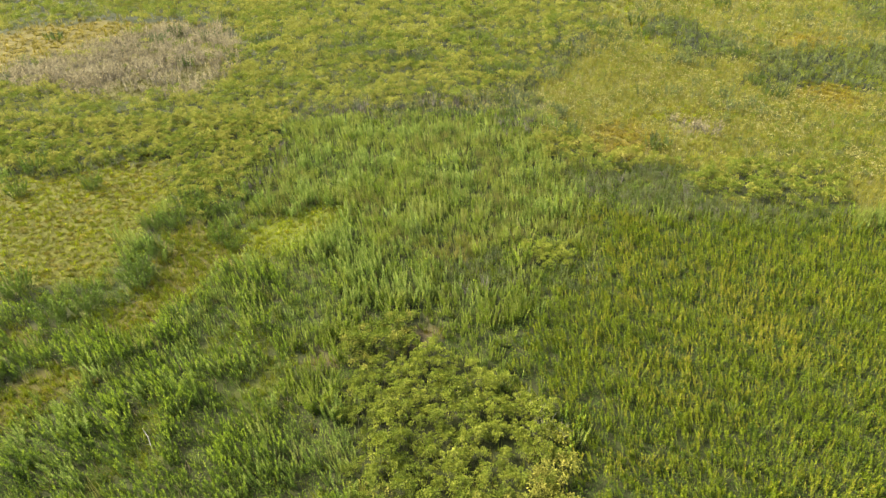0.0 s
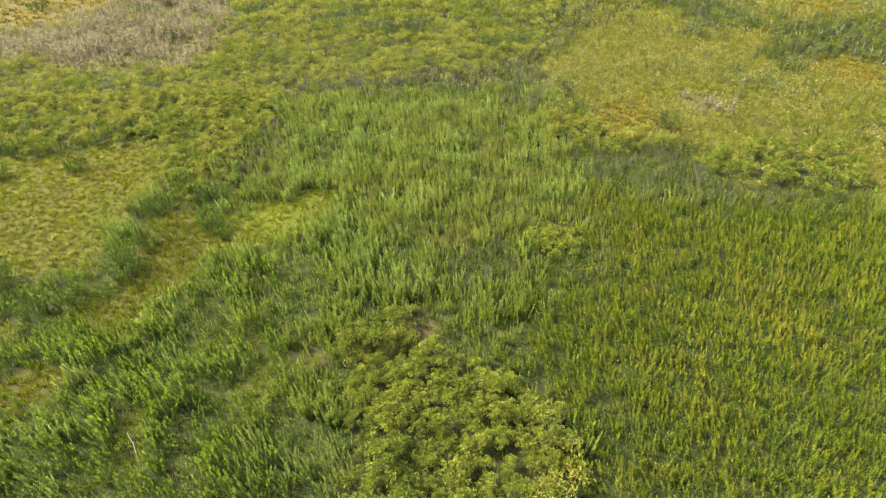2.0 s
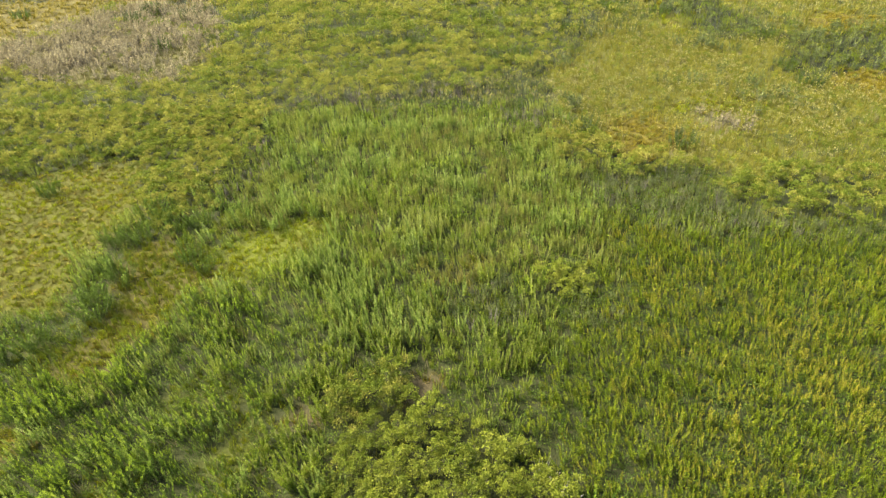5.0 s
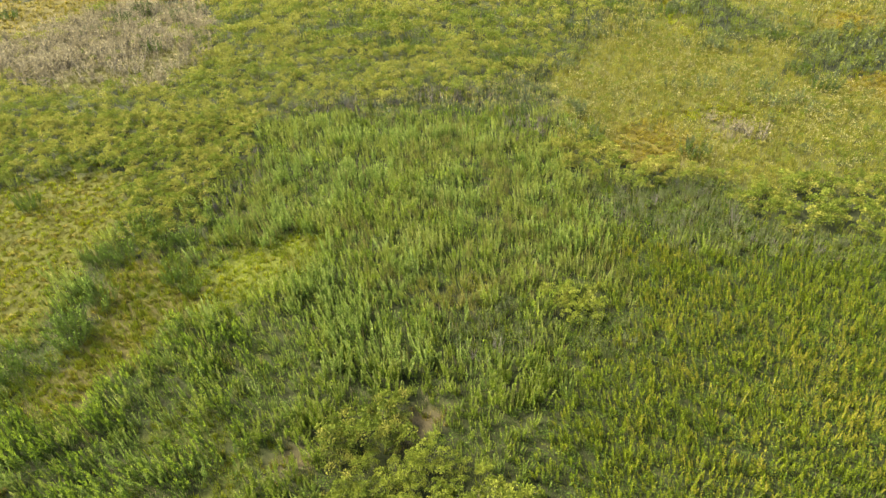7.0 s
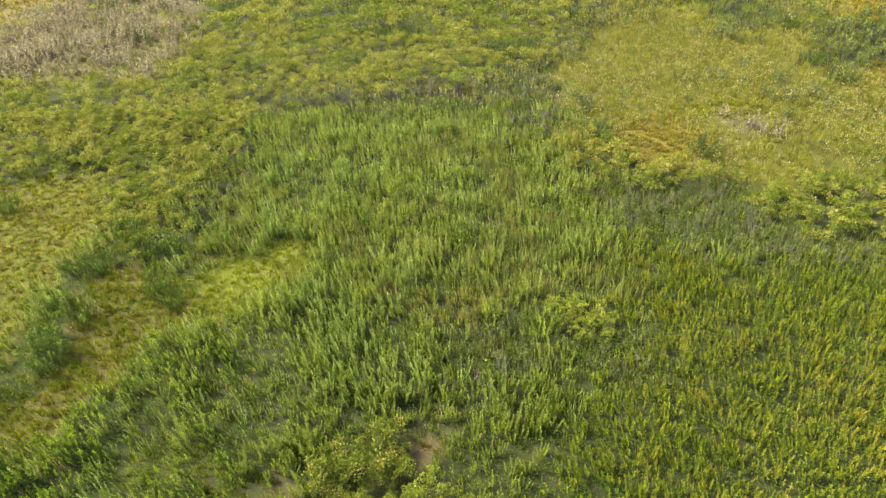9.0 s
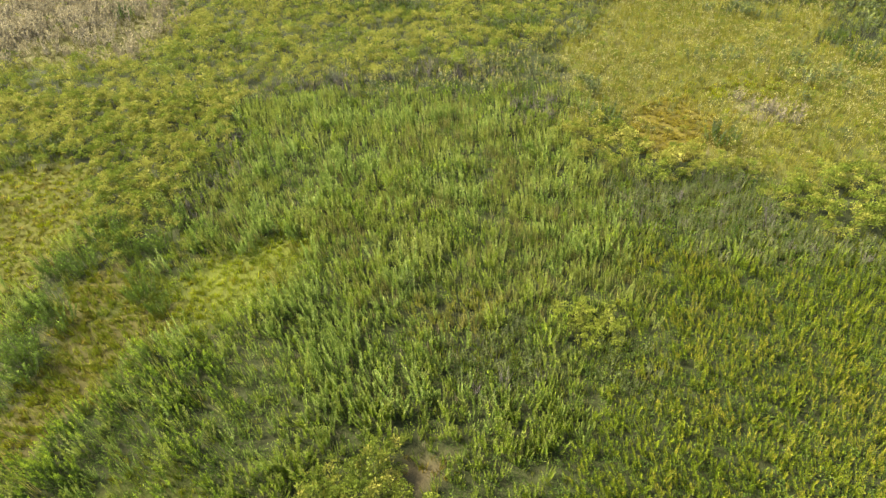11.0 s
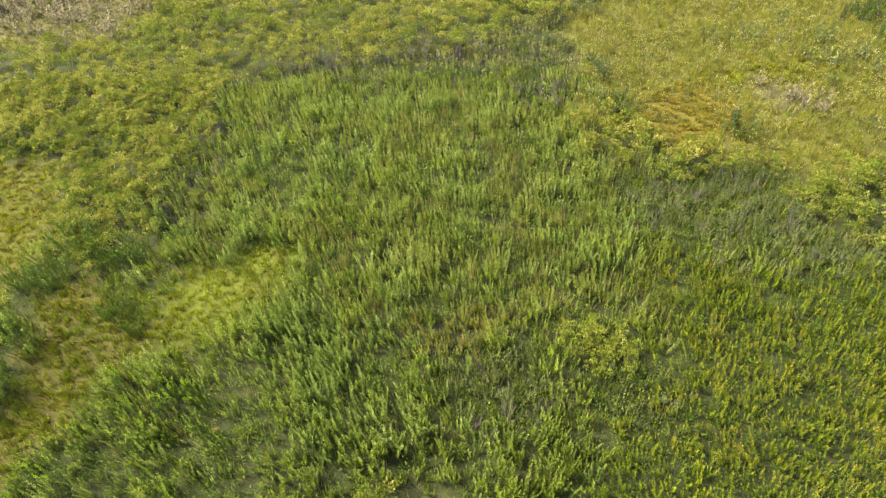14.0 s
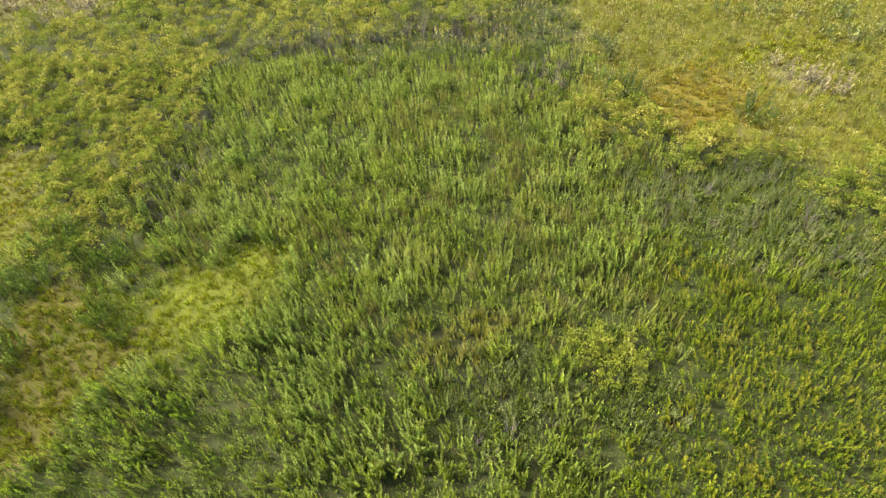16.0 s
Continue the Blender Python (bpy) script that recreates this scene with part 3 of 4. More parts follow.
# ---- ground ----
def build_ground():
    inner_x, inner_y = np.arange(-150, 131, 1.5), np.arange(-40, 206, 1.5)
    far = np.array([25, 70, 160, 400, 1000, 2500.0])
    xs = np.concatenate([inner_x[0] - far[::-1], inner_x, inner_x[-1] + far])
    ys = np.concatenate([inner_y[0] - far[::-1], inner_y, inner_y[-1] + far])
    x, y = np.meshgrid(xs, ys)
    ny, nx = x.shape
    v = np.stack([x, y, height_at(x, y)], -1).reshape(-1, 3)
    a = (np.arange(ny - 1)[:, None] * nx + np.arange(nx - 1)[None]).ravel()
    t = np.concatenate([np.stack([a, a + 1, a + nx + 1], -1), np.stack([a, a + nx + 1, a + nx], -1)])
    me = mesh_of("ground", v, t, [GROUND])
    tint_and_shade = np.zeros((18, 4), np.float32)
    # near-black under tall plants: the shade between stems is put into the ground colour
    tint_and_shade[:] = (0.016, 0.019, 0.005, 1)
    tint_and_shade[P_DRY:, :3] = (0.0088, 0.0105, 0.0028)
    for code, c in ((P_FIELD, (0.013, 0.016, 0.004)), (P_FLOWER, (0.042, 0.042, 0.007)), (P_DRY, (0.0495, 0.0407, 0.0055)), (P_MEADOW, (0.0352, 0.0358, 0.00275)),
                    (P_PALE, (0.0413, 0.0396, 0.0077)), (P_GREY, (0.07, 0.062, 0.026)), (P_LAWN, (0.0385, 0.044, 0.00385)), (P_PATH, (0.0308, 0.0275, 0.00495)),
                    (P_BARE, (0.032, 0.026, 0.011)), (P_LUSH, (0.033, 0.0341, 0.0055)), (P_OPEN, (0.0275, 0.0319, 0.0044))):
        tint_and_shade[code, :3] = c
    col = tint_and_shade[plots(x, y).ravel()]
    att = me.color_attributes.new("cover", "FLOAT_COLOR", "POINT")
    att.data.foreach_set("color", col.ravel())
    return tagged(new("ground", me), "olive meadow ground with turf, moss and dead leaves", "ground", kind="structure")


build_ground()

# ---- willows ----
rng = np.random.default_rng(7)
willow_forms = [willow_clump(rng, shoots=7 + k % 2, tall=1.35 + 0.12 * (k % 4), leaves=33, length=0.19, width=0.062, spread=0.46, lean=0.3, upright=2.0, fine=False) for k in range(10)]
willow_fine = [willow_clump(rng, shoots=7 + k % 2, tall=1.35 + 0.12 * (k % 4), leaves=38, length=0.17, width=0.056, spread=0.45, lean=0.3, upright=1.9) for k in range(6)]
willow_leafy = [willow_clump(rng, shoots=7 + k % 2, tall=1.35 + 0.12 * (k % 4), leaves=38, length=0.17, width=0.06, spread=0.46, lean=0.3, upright=1.9, fine=False) for k in range(10)]
willow_far = [willow_clump(rng, shoots=7, tall=1.3, leaves=13, length=0.27, width=0.11, spread=0.5, lean=0.3, upright=1.4, fine=False) for k in range(6)]
willow_mid = [willow_clump(rng, shoots=8, tall=1.25 + 0.12 * (k % 4), leaves=22, length=0.22, width=0.075, spread=0.52, lean=0.27, upright=2.1, fine=False) for k in range(8)]
FRONT = (-13.0, 12.0, 17.5, 33.0)  # the stretch where willows are shrubs of their own


def stand(p, codes, rng, openness, seed):
    """Chance of a willow at each place: only on the given plots, thinner where the stand opens."""
    x, y, _ = p
    k = np.isin(mixed(x, y, rng, 0.55), codes)
    n = value_noise(x, y, 2.4, seed) * 0.6 + value_noise(x, y, 6.0, seed + 1) * 0.4
    thin = np.where(plots(x, y) == P_TWIGS, 0.3, 1.0)
    for bx, by, size in SINGLE:
        thin[np.hypot(x - bx, y - by) < 2.0 * size] = 0
    return k * thin * np.clip((n - openness) * 8 + 0.5, 0.0, 1)


p = bands(rng, [(-22, 9, 1.6, 1.35), (9, 52, 0.8, 1.0), (52, 70, 0.9, 1.0)])
x, y, z = chosen(p, rng, stand(p, [P_WILLOW, P_TWIGS], rng, 0.14, 21))
z = z * (0.68 + 0.6 * np.clip((value_noise(x, y, 2.3, 35) - 0.2) / 0.6, 0, 1))
silver = value_noise(x, y, 4.0, 31) * 0.6 + rng.uniform(0, 0.45, len(x)) + 0.1 * (x < -8) - 0.14 * (x < -9) * (y < 34) > 0.62
near = (x > FRONT[0]) & (x < FRONT[1]) & (y > FRONT[2]) & (y < FRONT[3])
near &= np.cumsum(near) <= 230
far_side = ~near
pale = ~silver & (value_noise(x, y, 5.0, 33) * 0.5 + rng.uniform(0, 0.5, len(x)) + 0.3 * np.clip((y - 38) / 16, 0, 1) > 0.64)
pale &= ~((x < -9) & (y < 34) & (rng.uniform(0, 1, len(x)) < 0.7))
close = y + rng.normal(0, 2.5, len(y)) < 33
deep = ~silver & ~pale & (value_noise(x, y, 3.0, 36) * 0.5 + rng.uniform(0, 0.5, len(x)) + (0.2 * (x < -5) + 0.12 * (x < 8) * (y < 31) + 0.14 * (x < 8) * (y < 24) + 0.2 * (x < -9) * (y < 34)) * (y < 40) > 0.66)
for forms, k in ((willow_far, far_side & (y < 7)), (willow_leafy, far_side & close & (y >= 7)), (willow_forms, far_side & ~close & (y < 45)), (willow_mid, far_side & (y >= 45))):
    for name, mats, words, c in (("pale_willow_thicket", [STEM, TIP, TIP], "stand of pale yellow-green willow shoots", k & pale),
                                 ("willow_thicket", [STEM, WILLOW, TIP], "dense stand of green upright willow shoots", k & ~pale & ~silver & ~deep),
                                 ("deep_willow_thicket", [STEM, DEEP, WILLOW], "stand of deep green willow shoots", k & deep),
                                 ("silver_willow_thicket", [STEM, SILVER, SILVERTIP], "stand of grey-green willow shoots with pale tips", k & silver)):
        stuff(name, forms, (x[c], y[c], z[c]), mats, words, "willow", rng)


def willow_kind(name, forms, mats, label, category, group, split=True):
    """One thing for each form, each of its shoots a part (and the leaves on it a sub-part), to be copied."""
    made = []
    for f in forms:
        top = tagged(new(name), label, category, group)
        for a, b in zip(f.ends, f.ends[1:] + [len(f.v)]):
            if split:
                stem = part("shoot", mesh_of("shoot", f.v[a], f.t[a] - f.t[a].min(), mats), top)
                v, t, s, h = f.pieces(range(a + 1, b)).arrays()
                part("foliage", mesh_of("foliage", v, t, mats, s, h), stem)
            else:
                v, t, s, h = f.pieces(range(a, b)).arrays()
                part("shoot", mesh_of("shoot", v, t, mats, s, h), top)
        made.append(top)
    return made


def lime_kind(name, forms, mats, label, category, group):
    """One thing for each form, of single branches and a crown, to be copied."""
    made = []
    for f in forms:
        top = tagged(new(name), label, category, group)
        for k in f.of((0,)):
            part("branch", mesh_of("branch", f.v[k], f.t[k] - f.t[k].min(), [STEM]), top)
        v, t, s, h = f.pieces(f.of((1, 2, 3))).arrays()
        part("crown", mesh_of("crown", v, t, mats[1:], s - 1, h), top)
        made.append(top)
    return made


def plant_out(made, x, y, z, rng, lean=4):
    """The made things and copies of them at the places."""
    for i in range(len(x)):
        ob = made[i % len(made)]
        m = pose(x[i], y[i], float(height_at(x[i], y[i])), rng.normal(0, lean), rng.normal(0, lean), rng.uniform(0, 360)) @ Matrix.Scale(float(z[i]), 4)
        if i < len(made):
            ob.matrix_basis = m
        else:
            made_scale = ob.scale.copy()
            ob.scale = (1, 1, 1)
            copy_thing(ob, m)
            ob.scale = made_scale


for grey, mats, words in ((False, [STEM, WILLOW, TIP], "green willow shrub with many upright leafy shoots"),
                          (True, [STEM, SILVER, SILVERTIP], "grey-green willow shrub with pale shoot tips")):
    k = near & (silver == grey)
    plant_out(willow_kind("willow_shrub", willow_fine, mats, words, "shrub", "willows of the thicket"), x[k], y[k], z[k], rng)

p = bands(rng, [(70, 110, 1.5, 1.2), (110, 165, 2.4, 1.5)])
stuff("far_willow_thicket", willow_far, chosen(p, rng, stand(p, [P_WILLOW, P_TWIGS], rng, 0.3, 21)), [STEM, DARK, PLUME], "far stand of grey-green willow shoots", "willow", rng)
p = bands(rng, [(52, 200, 1.5, 1.35)])
dark_keep = np.isin(plots(p[0], p[1]), [P_DARK]) * 0.5 + (plots(p[0], p[1]) == P_FLOWER) * (value_noise(p[0], p[1], 7.0, 55) > 0.78) * 0.4
stuff("dark_willow_patches", willow_far, chosen(p, rng, dark_keep), [STEM, DARK, SAGE], "patches of dark grey-green low willow", "willow", rng)

# ---- low leafy cover under the taller plants ----
low_forms = [lime_shrub(rng, radius=0.42, tall=0.42, heads=3, leaves=12, head=0.3, length=0.15, width=0.07, twigs=False) for k in range(8)]
p = bands(rng, [(-22, 9, 1.15, 2.0), (9, 45, 0.57, 0.95), (45, 72, 0.95, 1.3)])
kinds = mixed(p[0], p[1], rng, 0.5)
stuff("undergrowth_herbs", low_forms, chosen(p, rng, np.isin(kinds, [P_WILLOW, P_TWIGS, P_SAGE]) * 0.8 + (kinds == P_OPEN) * 0.5), [STEM, DEEP, WILLOW, STEM], "low green leafy herbs under the willows", "herbs", rng)
stuff("field_undergrowth", low_forms, chosen(p, rng, (kinds == P_FIELD) * 0.8), [STEM, DEEP, GRASS, STEM], "low green leafy herbs under the field's tall stems", "herbs", rng)

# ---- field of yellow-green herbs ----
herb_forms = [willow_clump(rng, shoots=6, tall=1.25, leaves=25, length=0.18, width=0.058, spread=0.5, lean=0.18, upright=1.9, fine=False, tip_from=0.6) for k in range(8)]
p = bands(rng, [(-22, 9, 1.5, 1.5), (9, 56, 0.7, 1.0)])
x, y, z = chosen(p, rng, (mixed(p[0], p[1], rng, 1.3) == P_FIELD) * 0.95)
GOLDEN = [(24.0, 25.5), (21.0, 33.5), (16.7, 37.0), (11.5, 39.0), (13.0, 34.0), (14.6, 22.5), (28.0, 30.0)]  # where the herbs have yellowed most
yellowed = np.max([np.exp(-((x - gx) ** 2 + (y - gy) ** 2) / 14) for gx, gy in GOLDEN], 0)
gold = rng.uniform(0, 1, len(x)) < 0.45 * yellowed + 0.1 * (x > 14) + 0.08 + 0.6 * np.clip((value_noise(x, y, 6.0, 41) * 0.6 + value_noise(x, y, 2.0, 42) * 0.4 - 0.5) * 3, 0, 1)
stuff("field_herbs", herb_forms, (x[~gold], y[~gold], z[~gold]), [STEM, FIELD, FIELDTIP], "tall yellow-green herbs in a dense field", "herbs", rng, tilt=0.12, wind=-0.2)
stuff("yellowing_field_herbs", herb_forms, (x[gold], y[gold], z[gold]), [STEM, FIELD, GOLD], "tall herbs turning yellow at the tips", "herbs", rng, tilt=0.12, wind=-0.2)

herb_far = [lime_shrub(rng, radius=0.45, tall=0.75, heads=4, leaves=20, head=0.24, length=0.12, width=0.065, twigs=False) for k in range(8)]

# golden patches and grey herbs in the willows
p = bands(rng, [(25, 60, 0.62, 0.75)])
kinds = mixed(p[0], p[1], rng)
grey_forms = [willow_clump(rng, shoots=9, tall=1.5, leaves=16, length=0.2, width=0.07, spread=0.45, lean=0.25, upright=1.5, fine=False) for k in range(6)]
stuff("grey_herbs", grey_forms, chosen(p, rng, (kinds == P_SAGE) * 0.85), [GREYSTEM, SAGE, DARK], "low grey-green herbs with dull leaves", "herbs", rng)

# ---- lime-coloured shrubs ----
lime_forms = [lime_shrub(rng, radius=0.58 + 0.06 * (k % 3), tall=1.1 + 0.13 * (k % 4), heads=9, leaves=42, head=0.14, length=0.12, width=0.058) for k in range(8)]
lime_mass = [lime_shrub(rng, radius=0.62 + 0.06 * (k % 3), tall=1.1 + 0.13 * (k % 4), heads=7, leaves=30, head=0.2, length=0.15, width=0.078, twigs=False) for k in range(8)]
lime_far = [lime_shrub(rng, radius=0.55, tall=1.05, heads=5, leaves=24, head=0.29, length=0.135, width=0.09, twigs=False) for k in range(8)]
p = bands(rng, [(6, 30, 0.66, 0.92), (30, 70, 0.88, 1.05)])
x, y, z = chosen(p, rng, (mixed(p[0], p[1], rng, 0.3) == P_LIME) * np.where(p[0] > 24, 0.6, np.where(p[0] > 12, 0.8, 0.97)))
z = z * (0.72 + 0.56 * value_noise(x, y, 1.9, 63)) * rng.uniform(0.88, 1.12, len(x))
order = np.argsort(np.hypot(x, y - 18) + 100 * (y < 8))
first = order[:300]
yellow = value_noise(x, y, 3.5, 62) * 0.6 + rng.uniform(0, 0.4, len(x)) + (0.045 * np.clip(x, -8, 8) - 0.02) * (y < 30) - 0.22 * (x > 24) > 0.5
for lime, tone, words in ((True, LIME, "rounded yellow-green shrub with a lumpy crown"), (False, LIMEGREEN, "rounded mid-green shrub with a lumpy crown")):
    mats = [STEM, tone, LIMEGREEN if lime else LIME, STEM]
    k = first[(y[first] < 30) & (yellow[first] == lime)]
    plant_out(lime_kind("lime_shrub", lime_forms[:5], [YOUNGLIME if q is LIME else q for q in mats], words, "shrub", "shrubs of the lime clump"), x[k], y[k], z[k], rng)
    k = first[(y[first] >= 30) & (yellow[first] == lime)]
    plant_out(lime_kind("lime_shrub", lime_forms[3:], mats, words + " at the thicket's edge", "shrub", "shrubs of the lime thicket"), x[k], y[k], z[k], rng)
rest = np.isin(np.arange(len(x)), order[300:])
p = bands(rng, [(25, 60, 0.62, 0.72)])
gilded = mixed(p[0], p[1], rng, 0.4) == P_GOLD
stuff("golden_herbs", grey_forms, chosen(p, rng, (gilded & (p[0] < 4.5)) * 0.95), [STEM, GOLD, PLUME], "patch of straw-coloured and golden herbs", "herbs", rng)
stuff("pale_shrublets", lime_mass, chosen(p, rng, (gilded & (p[0] > 4.5)) * 0.7), [STEM, YOUNGLIME, LIMEGREEN, STEM], "patch of low pale yellow-green feathery shrubs", "shrubs", rng)
stuff("lime_thicket", lime_mass, (x[rest & yellow], y[rest & yellow], z[rest & yellow]), [STEM, LIME, LIMEGREEN, STEM], "thicket of rounded yellow-green shrubs", "shrubs", rng)
stuff("green_thicket", lime_mass, (x[rest & ~yellow], y[rest & ~yellow], z[rest & ~yellow]), [STEM, LIMEGREEN, LIME, STEM], "thicket of rounded mid-green shrubs", "shrubs", rng)
p = bands(rng, [(70, 95, 1.02, 1.1), (95, 145, 1.5, 1.6), (145, 200, 3.0, 3.0)])
kinds = mixed(p[0], p[1], rng)
x, y, z = chosen(p, rng, (kinds == P_LIME) * np.where(value_noise(p[0], p[1], 2.6, 66) > 0.2, 0.97, 0.25) + (kinds == P_FARBUSH) * 0.7 + (kinds == P_GREY) * 0.12)
z = z * (0.65 + 0.7 * value_noise(x, y, 3.2, 64))
clear = np.min([np.hypot(x - bx, y - by) for bx, by in BROAD], 0) > 1.7
x, y, z = x[clear], y[clear], z[clear]
green = value_noise(x, y, 7.0, 61) * 0.45 + value_noise(x, y, 1.7, 65) * 0.3 + rng.uniform(0, 0.3, len(x)) + 0.15 * (plots(x, y) == P_FARBUSH) > 0.56
stuff("far_lime_thicket", lime_far, (x[~green], y[~green], z[~green]), [STEM, LIME, LIMEGREEN, STEM], "far thicket of rounded yellow-green shrubs", "shrubs", rng)
stuff("far_green_thicket", lime_far, (x[green], y[green], z[green]), [STEM, LIMEGREEN, LIME, STEM], "far thicket of mid-green shrubs", "shrubs", rng)

# ---- single dark willows ----
big_forms = [willow_clump(rng, shoots=36, tall=1.7, leaves=26, length=0.18, width=0.06, spread=0.8, lean=0.45, upright=2.0, tip_from=0.88) for k in range(4)]
big = willow_kind("willow_bush", big_forms, [STEM, DEEP, SILVER], "dark green willow bush standing alone in low grass", "bush", "lone willow bushes", split=False)
sx, sy, sz = (np.array(v) for v in zip(*SINGLE))
plant_out(big, sx, sy, sz * 1.2, rng)
broad = willow_kind("willow_bush", [willow_clump(rng, shoots=30, tall=1.5, leaves=20, length=0.24, width=0.1, spread=1.2, lean=0.3, upright=1.4) for k in range(3)],
                    [STEM, DEEP, DARK], "broad dark green bush among lighter shrubs", "bush", "dark bushes in the thicket", split=False)
sx, sy = (np.array(v) for v in zip(*BROAD))
plant_out(broad, sx, sy, rng.uniform(0.8, 1.15, len(sx)) * (1 + 0.005 * sy), rng)

# ---- dead wood ----
def fallen_branch(a, b, thick, label):
    """A bare branch lying on the ground from a to b, slightly bent, with two side twigs."""
    a, b = Vector((*a, 0.12)), Vector((*b, 0.3))
    crook = (a + b) / 2 + Vector((0.08, 0.05, 0.12))
    top = tagged(new("fallen_branch"), label, "branch")
    top.location = a
    for name, p0, p1, r0, r1 in (("stem", a, crook, thick, thick * 0.85), ("stem", crook, b, thick * 0.85, thick * 0.5),
                                 ("side_twig", crook, crook + Vector((0.14, 0.06, 0.14)), thick * 0.5, thick * 0.25),
                                 ("side_twig", (crook + b) / 2, (crook + b) / 2 + Vector((-0.2, -0.25, 0.2)), thick * 0.4, thick * 0.2)):
        sp = Sprig()
        twig(sp, p0 - a, p1 - a, r0, r1, 0)
        part(name, mesh_of(name, *sp.arrays()[:2], [DEADWOOD]), top)
    return top


fallen_branch((-21.2, 16.6), (-19.6, 14.7), 0.045, "long pale bare branch lying in thin grass")
dead_forms = [dead_shrub(rng, tall=1.35, twigs=34, radius=0.95) for k in range(3)]
for f, (x, y) in zip(dead_forms + dead_forms, [(4.9, 18.6), (6.2, 16.8), (5.6, 17.6), (7.0, 15.9)]):
    v, t, s, h = f.arrays()
    ob = tagged(new("dead_shrub", mesh_of("dead_shrub", v, t, [DEADWOOD])), "leafless grey dead shrub beside lime shrubs", "shrub", "dead shrubs")
    ob.matrix_world = pose(x, y, float(height_at(x, y)), 0, 0, 40 * x)

# ---- grasses ----
tufts = [tall_tuft(rng, blades=10) for k in range(8)]
short = [tall_tuft(rng, blades=16, tall=0.34, width=0.05, flop=0.6) for k in range(8)]
lying = [tall_tuft(rng, blades=16, tall=0.22, width=0.045, flop=1.1) for k in range(8)]
lodged = [grass_tuft(rng, blades=14, tall=0.36, width=0.04, flop=0.95, sweep=(0.8, 0.1)) for k in range(8)]
p = bands(rng, [(-16, 9, 0.75, 1.4), (9, 56, 0.42, 1.0), (56, 100, 0.6, 1.3), (100, 165, 1.35, 2.3)])
kinds = mixed(p[0], p[1], rng)
for name, shares, forms, mats, words in (
        ("meadow_grass", {P_MEADOW: 0.85, P_PALE: 0.9, P_PATH: 0.4, P_LAWN: 0.15, P_DRY: 0.12}, lying, LEA, "low yellow-green meadow grass in soft tussocks"),
        ("dry_grass", {P_DRY: 0.95, P_PATH: 0.06, P_MEADOW: 0.07, P_FLOWER: 0.02}, lodged, DRY, "flattened orange-yellow dry grass"),
        ("path_grass", {P_PATH: 0.45, P_BARE: 0.55, P_MEADOW: 0.1, P_LAWN: 0.1, P_OPEN: 0.1}, short, DRY, "thin orange-brown grass along a trodden path"),
        ("bright_grass", {P_LAWN: 0.95, P_OPEN: 0.4, P_MEADOW: 0.45, P_PATH: 0.4}, short, LAWN, "bright yellow-green short grass"),
        ("undergrowth_grass", {P_WILLOW: 0.1, P_OPEN: 0.95, P_TWIGS: 0.6, P_SAGE: 0.7, P_PATH: 0.9, P_BARE: 0.25, P_LAWN: 0.1, P_GOLD: 0.4, P_DARK: 0.5, P_GREY: 0.15, P_LIME: 0.25, P_LUSH: 0.4}, tufts, GRASS,
         "tall green grass between the willow shoots"),
        ("field_grass", {P_FIELD: 0.35, P_GOLD: 0.3, P_SAGE: 0.15, P_WILLOW: 0.1}, tufts, FIELD, "tall yellow-green grass among field herbs"),
        ("flower_meadow_grass", {P_FLOWER: 0.95, P_LUSH: 0.5, P_LIME: 0.1, P_FARBUSH: 0.3}, tufts, MEADOW, "knee-high yellow-green meadow grass"),
        ("straw_grass", {P_GREY: 0.55, P_PALE: 0.2, P_TWIGS: 0.12, P_FLOWER: 0.03, P_WILLOW: 0.04, P_SAGE: 0.06}, tufts, STRAW, "beige dry grass with feathery tops")):
    keep = sum((kinds == code) * share for code, share in shares.items())
    stuff(name, forms, chosen(p, rng, keep), [mats], words, "grass", rng, **({"turn": 0.2} if forms is lodged else {"wind": -0.25} if name == "field_grass" else {}))

p = bands(rng, [(50, 95, 1.0, 1.0), (95, 170, 1.9, 1.7)])
kinds = mixed(p[0], p[1], rng, 2.0)
tuft = value_noise(p[0], p[1], 2.2, 73) * 0.6 + value_noise(p[0], p[1], 7.0, 74) * 0.4
x, y, z = chosen(p, rng, np.select([kinds == c for c in (P_FLOWER, P_LUSH, P_DARK)], [np.clip((tuft - 0.3) * 6, 0.2, 0.95), 0.95, 0.35], 0))
shade = value_noise(x, y, 4.0, 75) * 0.6 + rng.uniform(0, 0.4, len(x))
for name, words, mats, k in (("meadow_herbs", "leafy yellow-green meadow herbs in round tufts", [STEM, MEADOW, FIELD], shade < 0.42),
                             ("green_meadow_herbs", "leafy green meadow herbs in round tufts", [STEM, LIMEGREEN, MEADOW], (shade >= 0.42) & (shade < 0.68)),
                             ("grey_meadow_herbs", "leafy grey-green meadow herbs in round tufts", [STEM, DARK, MEADOW], shade >= 0.68)):
    stuff(name, herb_far, (x[k], y[k], z[k]), mats, words, "herbs", rng)

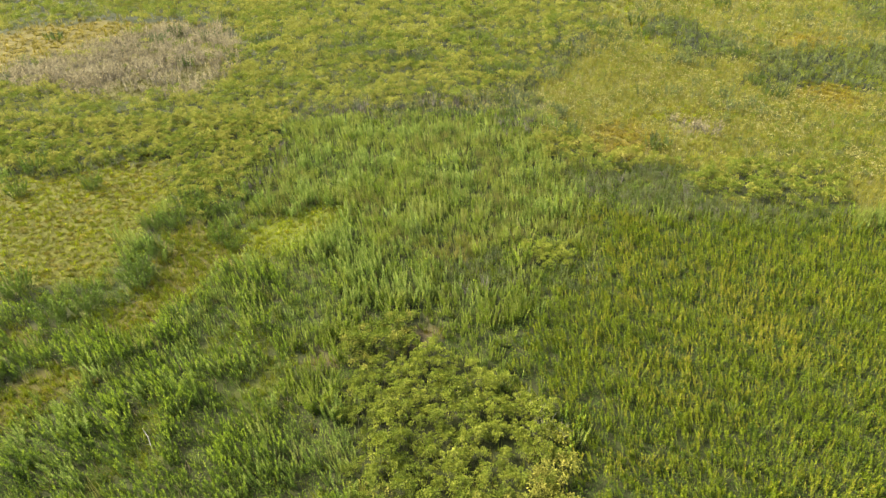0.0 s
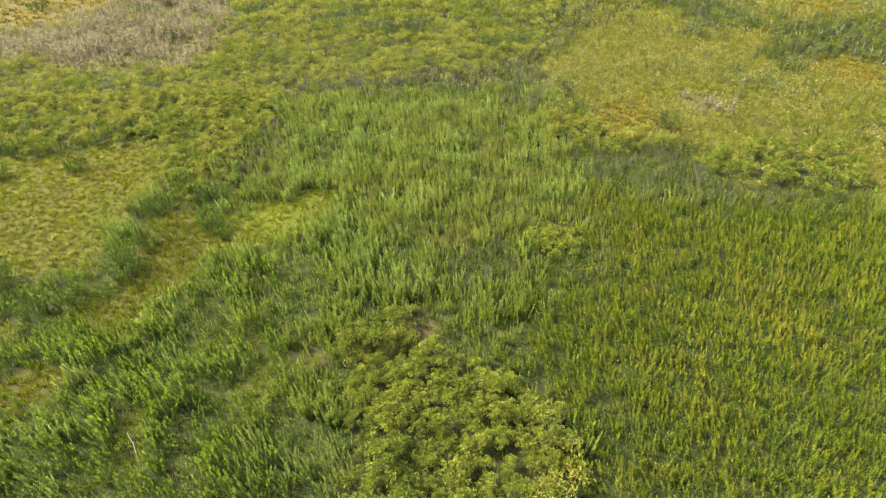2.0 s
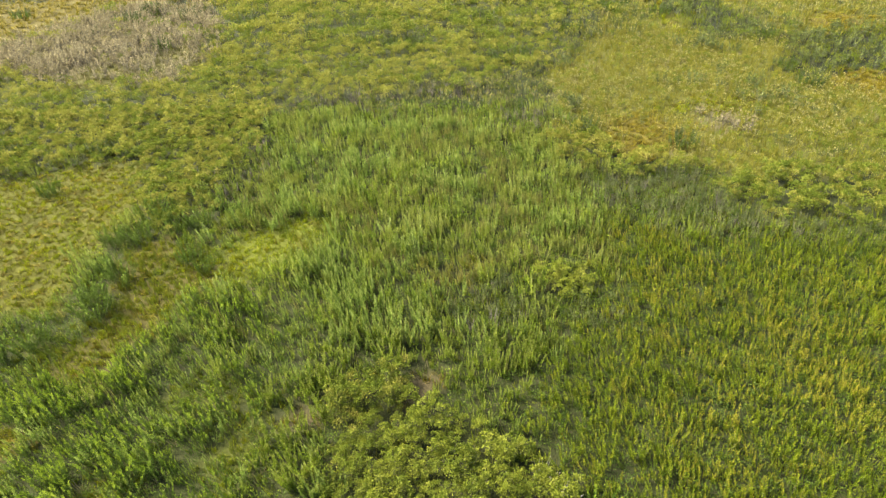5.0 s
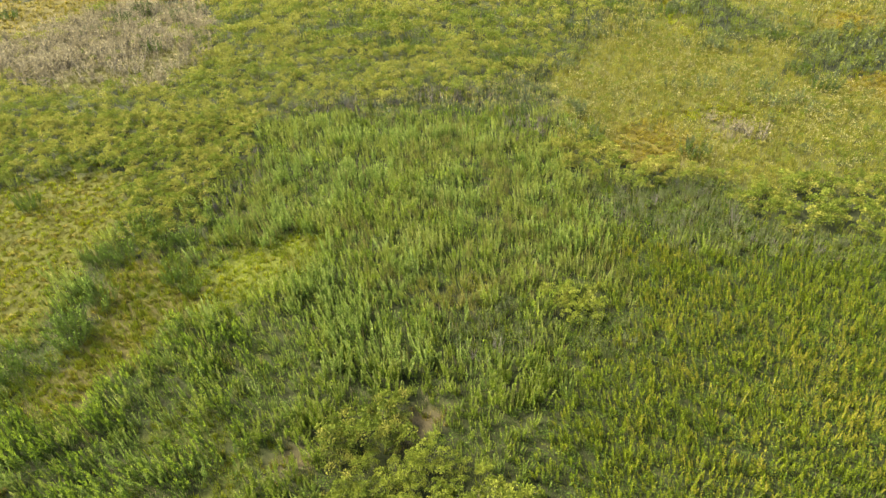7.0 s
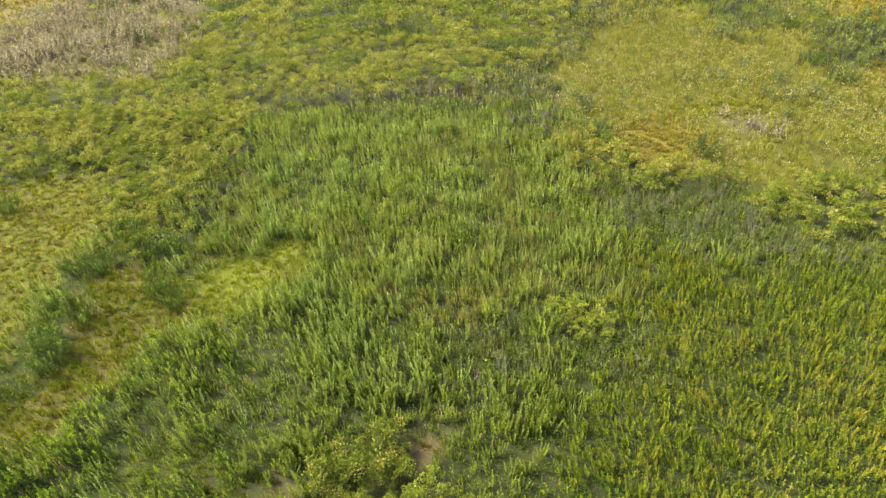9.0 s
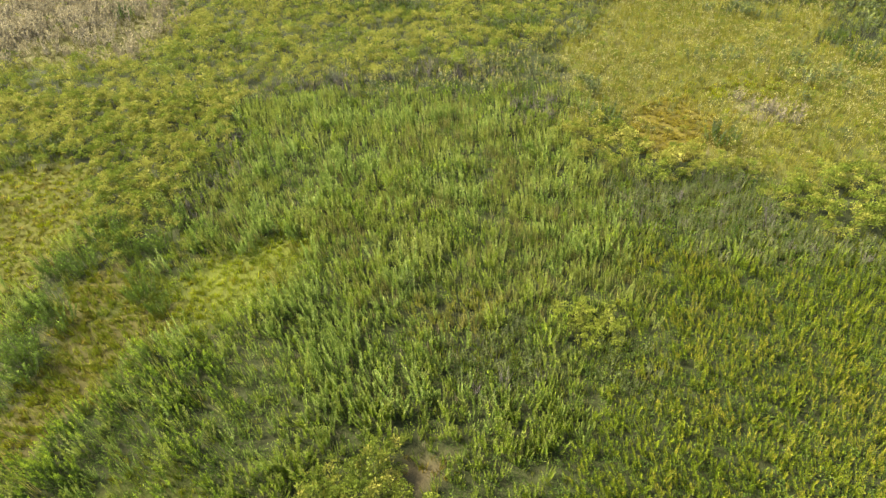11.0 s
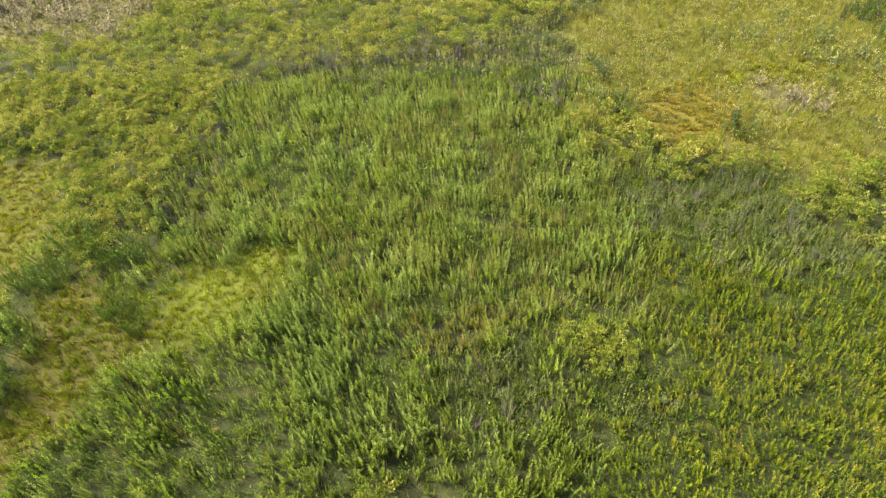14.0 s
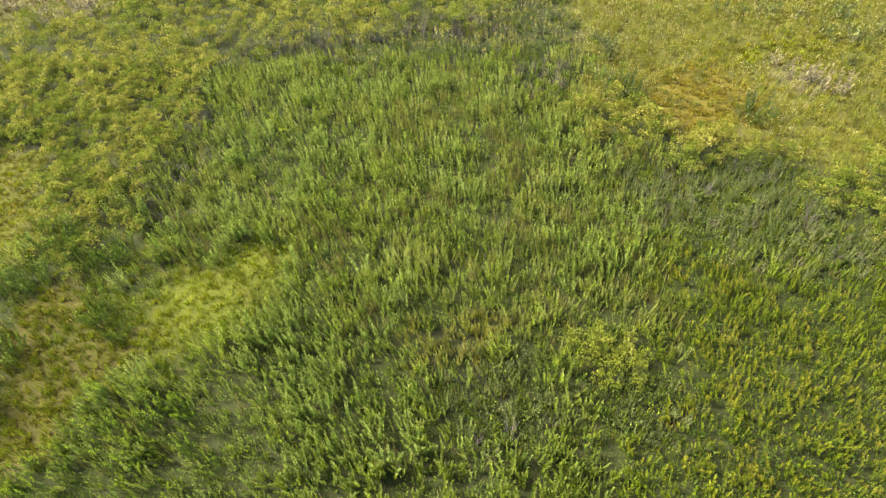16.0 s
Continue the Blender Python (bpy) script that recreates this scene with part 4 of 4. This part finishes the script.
# seed heads of the far meadow
stalks = [seed_stalk(rng) for k in range(6)]
p = bands(rng, [(50, 95, 0.56, 1.0), (95, 150, 1.2, 1.5)])
heads = value_noise(p[0], p[1], 6.0, 71) * 0.7 + value_noise(p[0], p[1], 1.8, 72) * 0.3
stuff("seed_heads", stalks, chosen(p, rng, np.isin(mixed(p[0], p[1], rng, 1.0), [P_FLOWER, P_LUSH]) * np.clip((heads - 0.3) * 5, 0.1, 1)), [MEADOW, SEED], "pale seed heads on thin stalks", "flowers", rng)

# beige grass plumes among the willows
plume_grass = [tall_tuft(rng, blades=14, tall=1.45, width=0.04, flop=0.12) for k in range(6)]
p = bands(rng, [(9, 72, 0.62, 1.0)])
flush = value_noise(p[0], p[1], 5.0, 81) * 0.55 + value_noise(p[0], p[1], 1.7, 82) * 0.45
keep = np.isin(mixed(p[0], p[1], rng), [P_WILLOW, P_GOLD]) * np.clip((flush - 0.44) * 4, 0.05, 0.75) * np.clip((p[1] - 28) / 12, 0.05, 1)
stuff("plume_grass", plume_grass, chosen(p, rng, keep), [PLUME], "tall beige-green plume grass among willow shoots", "grass", rng)

# ---- grey and dead shrubs ----
bare_forms = [dead_shrub(rng, tall=1.15, twigs=16, radius=0.55) for k in range(5)]
plume_forms = [willow_clump(rng, shoots=13, tall=1.45, leaves=10, length=0.3, width=0.12, spread=0.6, lean=0.4, upright=1.6, fine=False, tip_from=0.55) for k in range(6)]
p = bands(rng, [(40, 130, 1.4, 1.45)])
kinds = mixed(p[0], p[1], rng)
q = bands(rng, [(28, 90, 0.85, 1.0)])
stuff("bare_stems", bare_forms, chosen(q, rng, np.select([mixed(q[0], q[1], rng, 0.5) == c for c in (P_TWIGS, P_SAGE)], [0.75, 0.14], 0)), [GREYSTEM], "bare grey-brown stems at the thicket's edge", "dead stems", rng)
stuff("plumed_grey_shrubs", plume_forms, chosen(p, rng, (kinds == P_GREY) * np.where(value_noise(p[0], p[1], 4.0, 76) > 0.3, 0.95, 0.3) + (kinds == P_PALE) * 0.15), [GREYSTEM, DUSK, STRAW], "beige-grey shrubs with dry feathery plumes", "shrubs", rng, wind=0.1)
